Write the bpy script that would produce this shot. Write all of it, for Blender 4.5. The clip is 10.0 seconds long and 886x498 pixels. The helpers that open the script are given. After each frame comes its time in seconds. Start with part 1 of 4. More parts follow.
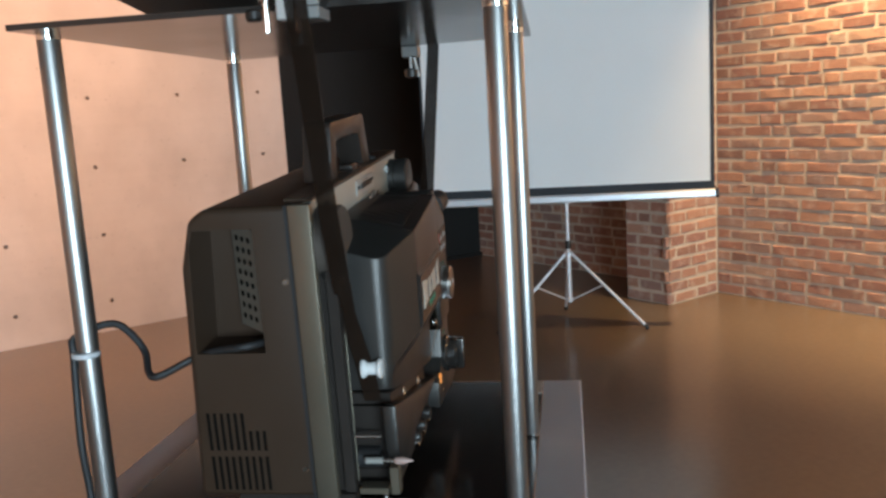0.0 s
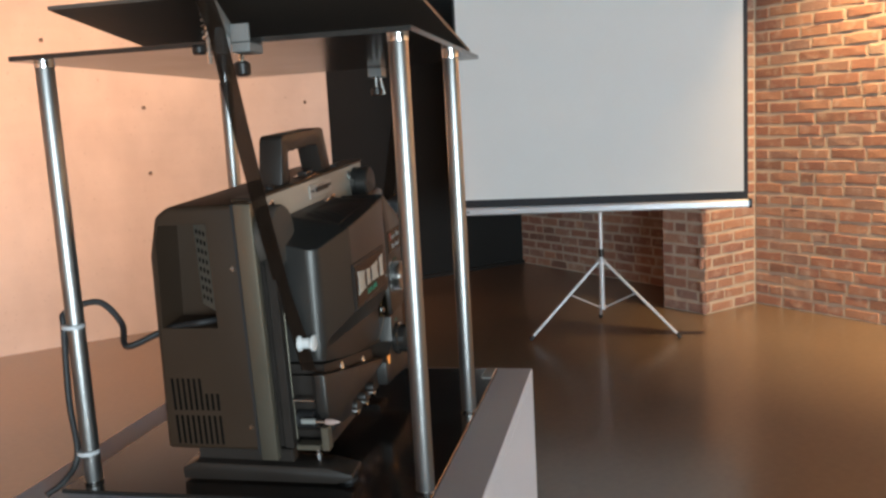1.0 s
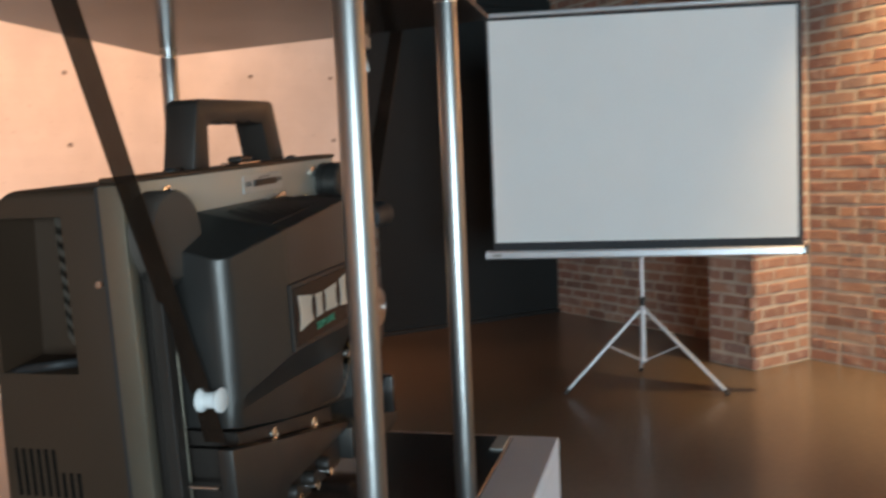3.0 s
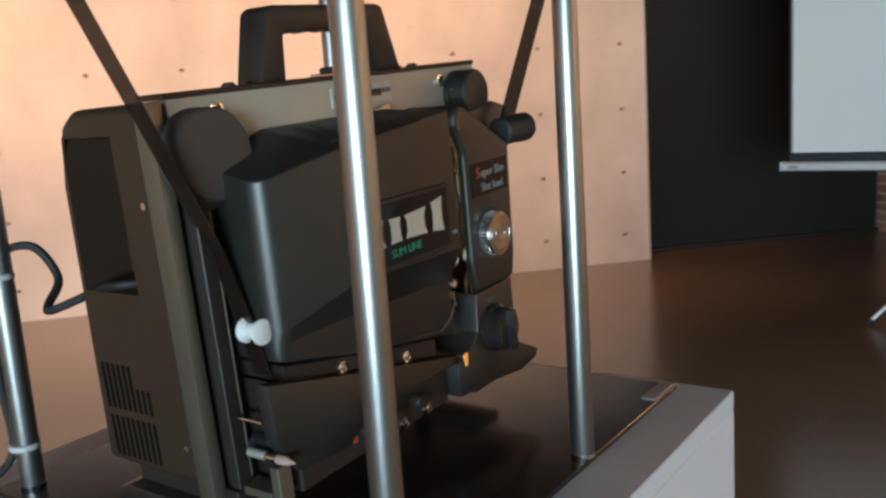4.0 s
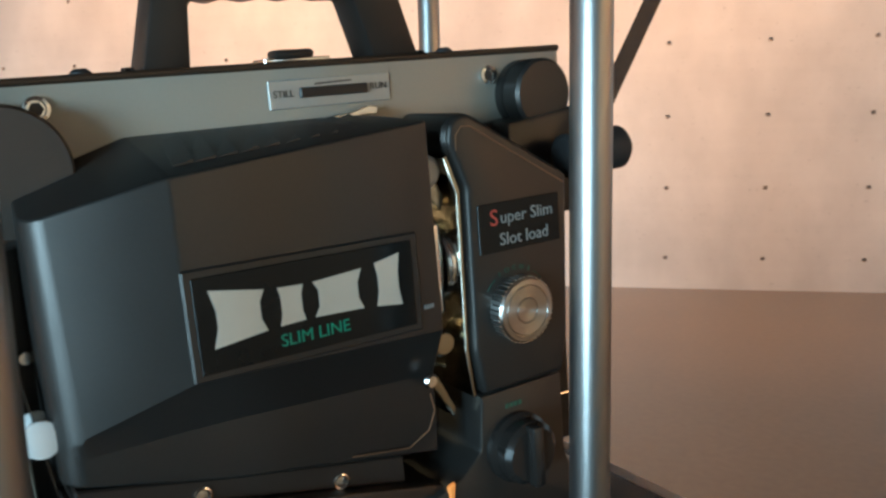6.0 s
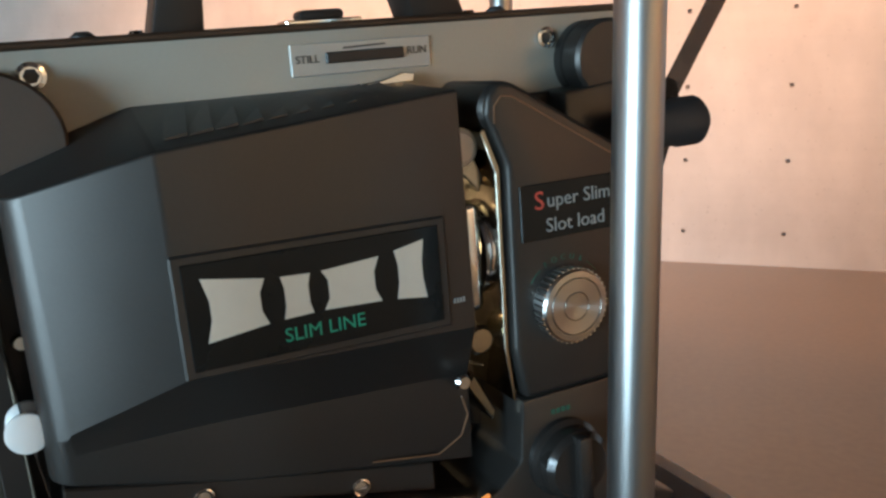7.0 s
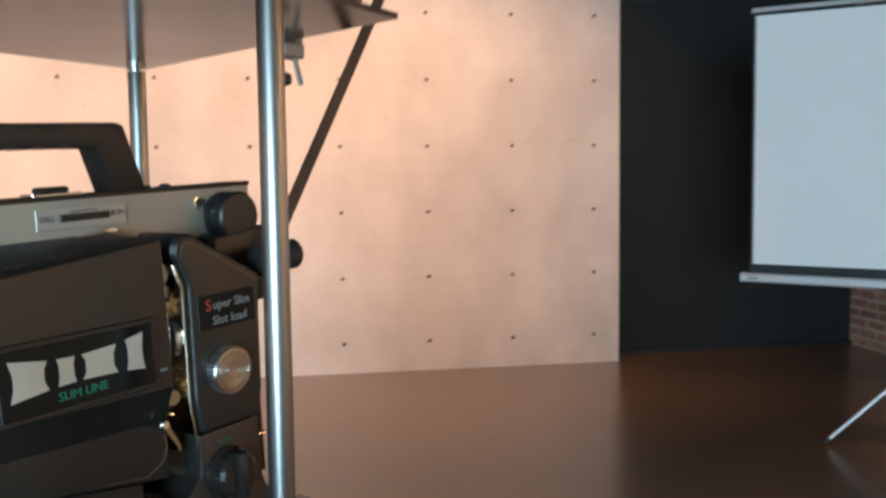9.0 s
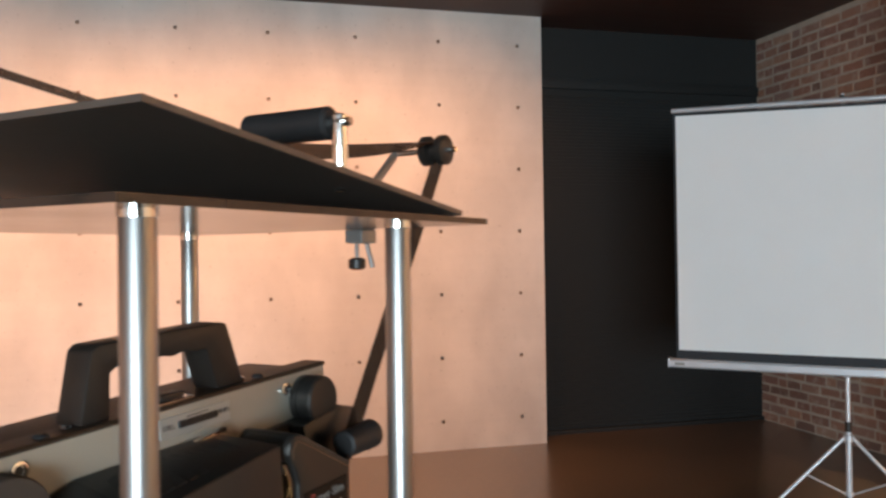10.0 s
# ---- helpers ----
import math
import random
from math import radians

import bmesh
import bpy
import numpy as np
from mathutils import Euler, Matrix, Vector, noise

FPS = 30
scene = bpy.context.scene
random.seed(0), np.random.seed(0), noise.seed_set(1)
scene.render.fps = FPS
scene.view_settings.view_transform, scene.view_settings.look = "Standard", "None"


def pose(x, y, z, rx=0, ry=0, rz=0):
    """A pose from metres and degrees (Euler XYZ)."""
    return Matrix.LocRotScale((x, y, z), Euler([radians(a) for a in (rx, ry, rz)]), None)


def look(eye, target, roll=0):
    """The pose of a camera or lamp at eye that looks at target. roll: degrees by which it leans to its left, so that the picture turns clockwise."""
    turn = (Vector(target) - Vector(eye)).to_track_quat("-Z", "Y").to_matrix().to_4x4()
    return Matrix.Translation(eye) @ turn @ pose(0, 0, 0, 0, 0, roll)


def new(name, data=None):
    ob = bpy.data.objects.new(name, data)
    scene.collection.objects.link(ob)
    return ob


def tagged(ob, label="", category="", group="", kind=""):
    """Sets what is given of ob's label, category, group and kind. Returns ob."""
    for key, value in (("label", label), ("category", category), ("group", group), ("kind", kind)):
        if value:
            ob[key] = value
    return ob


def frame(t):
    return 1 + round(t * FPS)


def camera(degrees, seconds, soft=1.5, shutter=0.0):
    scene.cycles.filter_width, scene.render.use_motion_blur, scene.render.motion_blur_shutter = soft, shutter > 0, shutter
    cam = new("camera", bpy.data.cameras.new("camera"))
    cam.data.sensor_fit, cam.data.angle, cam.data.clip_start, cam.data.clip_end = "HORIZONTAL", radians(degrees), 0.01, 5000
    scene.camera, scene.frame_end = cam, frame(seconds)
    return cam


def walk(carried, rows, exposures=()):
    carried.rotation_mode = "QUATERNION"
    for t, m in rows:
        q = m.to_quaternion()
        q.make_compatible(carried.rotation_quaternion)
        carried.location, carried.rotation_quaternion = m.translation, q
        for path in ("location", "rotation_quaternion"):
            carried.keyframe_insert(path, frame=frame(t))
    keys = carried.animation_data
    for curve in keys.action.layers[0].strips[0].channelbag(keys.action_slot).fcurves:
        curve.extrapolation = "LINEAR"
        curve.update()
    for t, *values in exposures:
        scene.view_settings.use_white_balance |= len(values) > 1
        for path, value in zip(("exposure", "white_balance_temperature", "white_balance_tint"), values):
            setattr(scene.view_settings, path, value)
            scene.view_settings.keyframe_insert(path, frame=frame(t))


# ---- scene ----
cam = camera(55.1, 10.0, soft=2.6, shutter=0.4)
PATH = [
    (0, (0.154, 0.104, 1.328), (1.306, 1.708, 1.011), -3.4),
    (0.5, (0.189, -0.022, 1.33), (1.24, 1.652, 1.024), -3.2),
    (1, (0.19, -0.084, 1.327), (1.232, 1.598, 1.038), -3.2),
    (1.5, (0.226, -0.072, 1.325), (1.274, 1.612, 1.067), -3.2),
    (2, (0.289, -0.01, 1.279), (1.414, 1.64, 1.162), -2.4),
    (2.5, (0.347, 0.091, 1.245), (1.515, 1.712, 1.156), -2.4),
    (3, (0.382, 0.147, 1.256), (1.361, 1.883, 1.086), -2.5),
    (4.5, (0.659, 0.209, 1.246), (0.703, 2.175, 0.882), -4.0),
    (5, (0.707, 0.272, 1.25), (0.621, 2.239, 0.901), -3.0),
    (6.5, (0.803, 0.47, 1.252), (0.22, 2.347, 0.881), -1.4),
    (7, (0.806, 0.483, 1.25), (0.133, 2.321, 0.837), -1.6),
    (7.5, (0.802, 0.484, 1.253), (0.1, 2.31, 0.837), -1.5),
    (8, (0.802, 0.472, 1.261), (0.292, 2.371, 0.895), -0.6),
    (8.5, (0.806, 0.406, 1.273), (0.74, 2.388, 1.011), -0.1),
    (9, (0.789, 0.196, 1.278), (1.102, 2.166, 1.131), -0.7),
    (9.5, (0.728, 0.102, 1.357), (1.174, 2.051, 1.335), -0.9),
    (10, (0.631, 0.18, 1.386), (1.158, 2.11, 1.401), -0.8),
]
walk(cam, [(t, look(eye, target, roll)) for t, eye, target, roll in PATH], [(0, 0.1, 6700, 10), (1.0, 0.12, 7400, 14), (1.5, 0.05, 7100, 12), (2.5, 0.0, 6400, 4), (3.0, 0.02, 6900, 9), (4.5, 0.08, 6350, 0), (5.0, 0.14, 6000, -4), (6.5, 0.20, 5900, -3), (7.5, 0.28, 6700, 12), (8.0, 0.26, 6500, 11), (8.5, 0.34, 5900, -3), (9.0, 0.12, 6100, 2), (9.5, -0.22, 7000, 11), (10, 0.15, 7300, 15)])

# ---- light ----
world = bpy.data.worlds.new("sky")
scene.world = world
world.use_nodes = True
sky_nodes = world.node_tree.nodes
sky = sky_nodes.new("ShaderNodeTexSky")
sky.sky_type, sky.sun_disc = "NISHITA", False
sky.sun_elevation, sky.sun_rotation = radians(38), radians(160)
world.node_tree.links.new(sky.outputs[0], sky_nodes["Background"].inputs[0])
sky_nodes["Background"].inputs[1].default_value = 0.12


def lamp(name, kind, m, power, colour, **settings):
    data = bpy.data.lights.new(name, kind)
    data.energy, data.color = power, colour
    for key, value in settings.items():
        if key == "size":
            data.size = value
        elif key == "size_y":
            data.shape, data.size_y = "RECTANGLE", value
        elif key == "spot":
            data.spot_size = radians(value)
        elif key == "blend":
            data.spot_blend = value
        elif key == "soft":
            data.shadow_soft_size = value
        elif key == "spread":
            data.spread = radians(value)
    ob = new(name, data)
    ob.matrix_world = m
    return ob


WARM = (1.0, 0.44, 0.18)
# daylight through the tall window opening far behind the camera
lamp("window_light", "AREA", look((-2.2, -7.95, 1.40), (-0.6, 2.0, 1.2)), 890, (0.58, 0.81, 1.0), size=4.0, size_y=2.0)
# ceiling spots that wash the concrete wall
for sx, sy, power, cone in ((-2.4, 3.9, 330, 100), (-0.6, 3.9, 175, 96), (0.8, 3.9, 185, 96), (2.05, 3.9, 170, 96)):
    lamp("wall_spot", "SPOT", look((sx, sy, 3.08), (sx - 0.05, 6.0, 1.0)), power, WARM, spot=cone, blend=0.8, soft=0.06)
# unseen spots added on the west wall to warm the poles' reflections
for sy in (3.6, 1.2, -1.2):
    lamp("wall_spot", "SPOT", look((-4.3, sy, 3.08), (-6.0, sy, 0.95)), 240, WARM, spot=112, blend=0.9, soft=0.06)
# ceiling spots that graze the brick wall and the pier
# The spots at -1.2 and -3.0 are unseen, added to brighten pole reflections.
for sy, power in ((2.35, 700), (0.6, 680), (-1.2, 500), (-3.0, 500)):
    lamp("brick_spot", "SPOT", look((4.59, sy, 3.08), (5.0, sy + 0.15, 1.75)), power, (1.0, 0.68, 0.36), spot=90, blend=1.0, soft=0.05)

# ---- materials ----


def nodes_of(name):
    m = bpy.data.materials.new(name)
    m.use_nodes = True
    return m, m.node_tree.nodes, m.node_tree.links, m.node_tree.nodes["Principled BSDF"]


def surface(name, colour, rough=0.5, metal=0.0, vary=0.15, scale=6.0, fine=120.0, bump=0.1, bump_scale=None, rough_vary=0.1, per_piece=0.0, stretch=None, coat=0.0, spec=0.5, dist=0.002):
    """Base colour broken up at two scales, uneven gloss and fine relief."""
    m, n, link, bsdf = nodes_of(name)
    co = n.new("ShaderNodeTexCoord")
    src = co.outputs["Object"]
    if stretch:
        mp = n.new("ShaderNodeMapping")
        mp.inputs["Scale"].default_value = stretch
        link.new(src, mp.inputs[0])
        src = mp.outputs[0]
    big, small = n.new("ShaderNodeTexNoise"), n.new("ShaderNodeTexNoise")
    for t, s, d in ((big, scale, 6), (small, fine, 4)):
        t.inputs["Scale"].default_value, t.inputs["Detail"].default_value = s, d
        link.new(src, t.inputs["Vector"])
    add = n.new("ShaderNodeMath")
    add.operation = "MULTIPLY_ADD"
    link.new(small.outputs[0], add.inputs[0])
    add.inputs[1].default_value = 0.4
    link.new(big.outputs[0], add.inputs[2])
    ramp = n.new("ShaderNodeMapRange")
    ramp.inputs["From Min"].default_value, ramp.inputs["From Max"].default_value = 0.35, 1.05
    ramp.inputs["To Min"].default_value, ramp.inputs["To Max"].default_value = 1 - vary, 1 + vary
    link.new(add.outputs[0], ramp.inputs[0])
    val = ramp.outputs[0]
    if per_piece:
        info = n.new("ShaderNodeObjectInfo")
        pr = n.new("ShaderNodeMapRange")
        pr.inputs["To Min"].default_value, pr.inputs["To Max"].default_value = 1 - per_piece, 1 + per_piece
        link.new(info.outputs["Random"], pr.inputs[0])
        mul = n.new("ShaderNodeMath")
        mul.operation = "MULTIPLY"
        link.new(val, mul.inputs[0])
        link.new(pr.outputs[0], mul.inputs[1])
        val = mul.outputs[0]
    tint = n.new("ShaderNodeVectorMath")
    tint.operation = "SCALE"
    tint.inputs[0].default_value = colour
    link.new(val, tint.inputs["Scale"])
    link.new(tint.outputs[0], bsdf.inputs["Base Color"])
    rr = n.new("ShaderNodeMapRange")
    rr.inputs["To Min"].default_value, rr.inputs["To Max"].default_value = max(rough - rough_vary, 0.03), min(rough + rough_vary, 1)
    link.new(big.outputs[0], rr.inputs[0])
    link.new(rr.outputs[0], bsdf.inputs["Roughness"])
    bsdf.inputs["Metallic"].default_value = metal
    bsdf.inputs["Coat Weight"].default_value = coat
    bsdf.inputs["Specular IOR Level"].default_value = spec
    if bump:
        bp = n.new("ShaderNodeBump")
        bp.inputs["Strength"].default_value, bp.inputs["Distance"].default_value = bump, dist
        link.new(add.outputs[0], bp.inputs["Height"])
        link.new(bp.outputs[0], bsdf.inputs["Normal"])
    return m


def brick_material():
    """Fired clay: red, orange, brown and greyish bricks, each with its own tone, pitted and smeared with pale mortar."""
    m, n, link, bsdf = nodes_of("brick_clay")
    info, geo, co = n.new("ShaderNodeObjectInfo"), n.new("ShaderNodeNewGeometry"), n.new("ShaderNodeTexCoord")
    both = n.new("ShaderNodeMath")
    both.operation = "ADD"
    link.new(info.outputs["Random"], both.inputs[0])
    link.new(geo.outputs["Random Per Island"], both.inputs[1])
    frac = n.new("ShaderNodeMath")
    frac.operation = "FRACT"
    link.new(both.outputs[0], frac.inputs[0])
    ramp = n.new("ShaderNodeValToRGB")
    e = ramp.color_ramp.elements
    e[0].position, e[0].color = 0.0, (0.21, 0.115, 0.088, 1)
    e[1].position, e[1].color = 1.0, (0.40, 0.27, 0.205, 1)
    for p, c in ((0.2, (0.34, 0.165, 0.115, 1)), (0.42, (0.27, 0.135, 0.105, 1)), (0.6, (0.40, 0.215, 0.145, 1)), (0.78, (0.28, 0.175, 0.145, 1)), (0.9, (0.37, 0.19, 0.125, 1))):
        k = e.new(p)
        k.color = c
    link.new(frac.outputs[0], ramp.inputs[0])
    big, small = n.new("ShaderNodeTexNoise"), n.new("ShaderNodeTexNoise")
    for t, s, d in ((big, 14, 5), (small, 160, 4)):
        t.inputs["Scale"].default_value, t.inputs["Detail"].default_value = s, d
    wp = n.new("ShaderNodeNewGeometry")
    for t in (big, small):
        link.new(wp.outputs["Position"], t.inputs["Vector"])
    mr = n.new("ShaderNodeMapRange")
    mr.inputs["From Min"].default_value, mr.inputs["From Max"].default_value = 0.52, 0.78
    link.new(big.outputs[0], mr.inputs[0])
    amount = n.new("ShaderNodeMath")
    amount.operation = "MULTIPLY"
    amount.inputs[1].default_value = 0.5
    link.new(mr.outputs[0], amount.inputs[0])
    mix = n.new("ShaderNodeMix")
    mix.data_type = "RGBA"
    link.new(amount.outputs[0], mix.inputs["Factor"])
    link.new(ramp.outputs[0], mix.inputs["A"])
    mix.inputs["B"].default_value = (0.60, 0.50, 0.42, 1)
    grain = n.new("ShaderNodeMapRange")
    grain.inputs["From Min"].default_value, grain.inputs["From Max"].default_value = 0.3, 0.7
    grain.inputs["To Min"].default_value, grain.inputs["To Max"].default_value = 0.75, 1.2
    link.new(small.outputs[0], grain.inputs[0])
    sc = n.new("ShaderNodeVectorMath")
    sc.operation = "SCALE"
    link.new(mix.outputs["Result"], sc.inputs[0])
    link.new(grain.outputs[0], sc.inputs["Scale"])
    link.new(sc.outputs[0], bsdf.inputs["Base Color"])
    bsdf.inputs["Roughness"].default_value = 0.9
    bp = n.new("ShaderNodeBump")
    bp.inputs["Strength"].default_value, bp.inputs["Distance"].default_value = 0.6, 0.004
    link.new(small.outputs[0], bp.inputs["Height"])
    link.new(bp.outputs[0], bsdf.inputs["Normal"])
    return m


def noise(n, link, src, scale, detail, lo, hi, to_lo, to_hi, rough=0.55):
    """A noise field mapped from lo..hi to to_lo..to_hi."""
    t, mr = n.new("ShaderNodeTexNoise"), n.new("ShaderNodeMapRange")
    t.inputs["Scale"].default_value, t.inputs["Detail"].default_value, t.inputs["Roughness"].default_value = scale, detail, rough
    link.new(src, t.inputs["Vector"])
    for key, value in (("From Min", lo), ("From Max", hi), ("To Min", to_lo), ("To Max", to_hi)):
        mr.inputs[key].default_value = value
    link.new(t.outputs[0], mr.inputs[0])
    return mr.outputs[0]


def times(n, link, a, b):
    m = n.new("ShaderNodeMath")
    m.operation = "MULTIPLY"
    link.new(a, m.inputs[0])
    link.new(b, m.inputs[1])
    return m.outputs[0]


def stretched(n, link, src, scale, shift=(0, 0, 0)):
    mp = n.new("ShaderNodeMapping")
    mp.inputs["Scale"].default_value, mp.inputs["Location"].default_value = scale, shift
    link.new(src, mp.inputs[0])
    return mp.outputs[0]


def scaled_colour(n, link, bsdf, colour, value):
    tint = n.new("ShaderNodeVectorMath")
    tint.operation = "SCALE"
    tint.inputs[0].default_value = colour
    link.new(value, tint.inputs["Scale"])
    link.new(tint.outputs[0], bsdf.inputs["Base Color"])


def bumped(n, link, bsdf, height, strength, dist):
    bp = n.new("ShaderNodeBump")
    bp.inputs["Strength"].default_value, bp.inputs["Distance"].default_value = strength, dist
    link.new(height, bp.inputs["Height"])
    link.new(bp.outputs[0], bsdf.inputs["Normal"])


def floor_material():
    """Power-floated concrete under a clear sealer, with cloudy stains and fine grain."""
    m, n, link, bsdf = nodes_of("polished_concrete_floor")
    src = stretched(n, link, n.new("ShaderNodeTexCoord").outputs["Object"], (1.0, 1.0, 1.0), (3.3, 7.7, 0.37))
    cloud = noise(n, link, src, 0.7, 2, 0.1, 0.9, 0.70, 1.30)
    fine = noise(n, link, src, 30, 2, 0.1, 0.9, 0.85, 1.15)
    scaled_colour(n, link, bsdf, (0.128, 0.094, 0.063), times(n, link, cloud, fine))
    bsdf.inputs["Roughness"].default_value = 0.36
    bsdf.inputs["Specular IOR Level"].default_value = 0.3
    bsdf.inputs["Coat Weight"].default_value = 1.0
    bsdf.inputs["Coat Roughness"].default_value = 0.22
    bsdf.inputs["Coat IOR"].default_value = 1.38
    return m


def concrete_material():
    """Fair-faced concrete: clouds, faint board lines, pale patches and small blow holes."""
    m, n, link, bsdf = nodes_of("fair_faced_concrete")
    src = n.new("ShaderNodeNewGeometry").outputs["Position"]
    cloud = noise(n, link, src, 0.8, 8, 0.3, 0.7, 0.86, 1.12)
    patch = noise(n, link, stretched(n, link, src, (1, 1, 0.6)), 3.2, 6, 0.35, 0.68, 0.90, 1.06, 0.5)
    board = noise(n, link, stretched(n, link, src, (0.25, 1, 9)), 2.0, 3, 0.3, 0.7, 0.985, 1.015)
    pits = noise(n, link, src, 38, 3, 0.25, 0.36, 0.70, 1.0)
    tone = times(n, link, times(n, link, times(n, link, cloud, patch), board), pits)
    scaled_colour(n, link, bsdf, (0.60, 0.555, 0.51), tone)
    bsdf.inputs["Roughness"].default_value = 0.78
    bumped(n, link, bsdf, times(n, link, patch, pits), 0.12, 0.006)
    return m


def brushed(name, colour, rough):
    """Drawn metal with fine lines along its length."""
    return surface(name, colour, rough, 1.0, 0.06, 30, 400, 0.04, rough_vary=0.06, stretch=(1, 1, 0.02))


CONCRETE = concrete_material()
HOLE = surface("tie_hole_mortar", (0.26, 0.20, 0.16), 0.9, 0, 0.2, 20, 200, 0.3)
FLOOR = floor_material()
CEILING = surface("dark_stained_ceiling", (0.055, 0.028, 0.022), 0.55, 0, 0.3, 3, 60, 0.2, stretch=(0.3, 4, 1))
BLACK_WALL = surface("black_panel", (0.0105, 0.0115, 0.0110), 0.75, 0, 0.25, 2, 90, 0.15)
PLASTER = surface("plain_plaster", (0.42, 0.39, 0.36), 0.85, 0, 0.06, 1.5, 60, 0.15)
BRICK = brick_material()
MORTAR = surface("lime_mortar", (0.46, 0.385, 0.31), 0.95, 0, 0.22, 9, 140, 0.7, dist=0.005)
WHITE_PAINT = surface("pale_grey_paint", (0.66, 0.66, 0.70), 0.55, 0, 0.04, 5, 150, 0.08)
CHROME = brushed("brushed_steel", (0.40, 0.388, 0.372), 0.40)
SHINY = surface("polished_chrome", (0.80, 0.79, 0.77), 0.10, 1.0, 0.05, 40, 300, 0.03, rough_vary=0.04)
BLACK_GLASS = surface("glossy_black_acrylic", (0.022, 0.019, 0.017), 0.16, 0, 0.2, 7, 90, 0.02, rough_vary=0.06)
MATT_BLACK = surface("matt_black_sheet", (0.095, 0.070, 0.056), 0.42, 0, 0.2, 8, 120, 0.08)
BODY = surface("bronze_grey_textured_paint", (0.039, 0.0225, 0.0135), 0.46, 0.0, 0.14, 14, 500, 0.22, spec=0.35, dist=0.0006)
COVER = surface("dark_grey_metallic_paint", (0.059, 0.0545, 0.050), 0.40, 0.70, 0.10, 12, 600, 0.18, dist=0.0005)
PANEL = surface("olive_grey_paint", (0.33, 0.32, 0.275), 0.42, 0.2, 0.07, 10, 500, 0.10, dist=0.0004)
TRIM = surface("champagne_metal_trim", (0.175, 0.150, 0.112), 0.38, 0.6, 0.08, 12, 300, 0.06, dist=0.0004)
PLASTIC = surface("black_moulded_plastic", (0.024, 0.019, 0.016), 0.40, 0, 0.18, 20, 400, 0.12, spec=0.35, dist=0.0005)
RUBBER = surface("black_rubber", (0.016, 0.015, 0.015), 0.6, 0, 0.2, 20, 300, 0.2, dist=0.0006)
NYLON = surface("white_nylon", (0.72, 0.72, 0.70), 0.35, 0, 0.05, 20, 200, 0.05)
SILVER = surface("silver_enamel", (0.62, 0.63, 0.65), 0.36, 0.4, 0.06, 8, 200, 0.06)
SCREEN_WHITE = surface("matt_white_screen_cloth", (0.80, 0.81, 0.80), 0.9, 0, 0.03, 2.5, 260, 0.08, dist=0.0006)
SCREEN_BLACK = surface("black_screen_border", (0.018, 0.020, 0.024), 0.7, 0, 0.15, 6, 200, 0.1)
FILM = surface("brown_film_stock", (0.016, 0.009, 0.006), 0.25, 0, 0.2, 30, 200, 0.02, coat=0.4)
FILM.node_tree.nodes["Principled BSDF"].inputs["Alpha"].default_value = 0.78
LOGO_BLACK = surface("black_gloss_badge", (0.006, 0.007, 0.007), 0.18, 0, 0.2, 20, 100, 0.0, spec=0.25)
LOGO_SILVER = surface("silver_badge_print", (0.62, 0.60, 0.52), 0.38, 0.3, 0.05, 30, 200, 0.03, dist=0.0003)
LOGO_GREEN = surface("green_badge_print", (0.02, 0.26, 0.15), 0.45, 0, 0.08, 30, 200, 0.02)
# Darker version of the badge green, for the small lettering and arrows.
FAINT_GREEN = surface("faint_green_print", (0.012, 0.085, 0.055), 0.5, 0, 0.1, 30, 200, 0.02)
PRINT_RED = surface("red_badge_print", (0.50, 0.07, 0.05), 0.45, 0, 0.08, 30, 200, 0.02)
# Near-black without gloss: painted shade for holes that are not cut.
HOLE_SHADE = surface("painted_hole_shade", (0.008, 0.007, 0.006), 0.9, 0, 0.2, 20, 200, 0.0, spec=0.0)
PRINT_GREY = surface("grey_badge_print", (0.27, 0.27, 0.255), 0.45, 0, 0.06, 30, 200, 0.02)
PRINT_DARK = surface("dark_print", (0.03, 0.03, 0.03), 0.5, 0, 0.1, 30, 200, 0.02)
ORANGE_LINE = surface("orange_pinstripe", (0.20, 0.105, 0.055), 0.45, 0, 0.08, 30, 200, 0.02)
GREY_METAL = surface("dull_grey_metal", (0.26, 0.26, 0.25), 0.45, 0.4, 0.08, 20, 300, 0.06, dist=0.0003)
PLATE_SILVER = surface("satin_aluminium_plate", (0.40, 0.40, 0.37), 0.42, 0.4, 0.05, 20, 300, 0.05, dist=0.0003)
BRASS = surface("warm_polished_metal", (0.34, 0.31, 0.25), 0.14, 1.0, 0.08, 30, 200, 0.05, dist=0.0004)
TIE = surface("clear_white_cable_tie", (0.55, 0.55, 0.55), 0.3, 0, 0.05, 20, 200, 0.02)
PINK_TIP = surface("pale_pink_plastic", (0.44, 0.30, 0.26), 0.5, 0, 0.06, 20, 200, 0.03)

PERFORATED = surface("grey_perforated_sheet", (0.17, 0.145, 0.115), 0.5, 0.2, 0.1, 20, 300, 0.08, dist=0.0004)
HUB_GREY = surface("warm_grey_paint", (0.072, 0.058, 0.048), 0.62, 0.0, 0.08, 14, 500, 0.12, spec=0.2, dist=0.0005)


def turned_metal():
    """Lathe-turned chrome with a radial sheen."""
    m = surface("turned_chrome", (0.44, 0.43, 0.41), 0.30, 1.0, 0.05, 40, 300, 0.02, rough_vary=0.03)
    n, link = m.node_tree.nodes, m.node_tree.links
    tan = n.new("ShaderNodeTangent")
    tan.direction_type, tan.axis = "RADIAL", "Y"
    link.new(tan.outputs[0], n["Principled BSDF"].inputs["Tangent"])
    n["Principled BSDF"].inputs["Anisotropic"].default_value = 0.9
    n["Principled BSDF"].inputs["Anisotropic Rotation"].default_value = 0.25
    return m


TURNED = turned_metal()


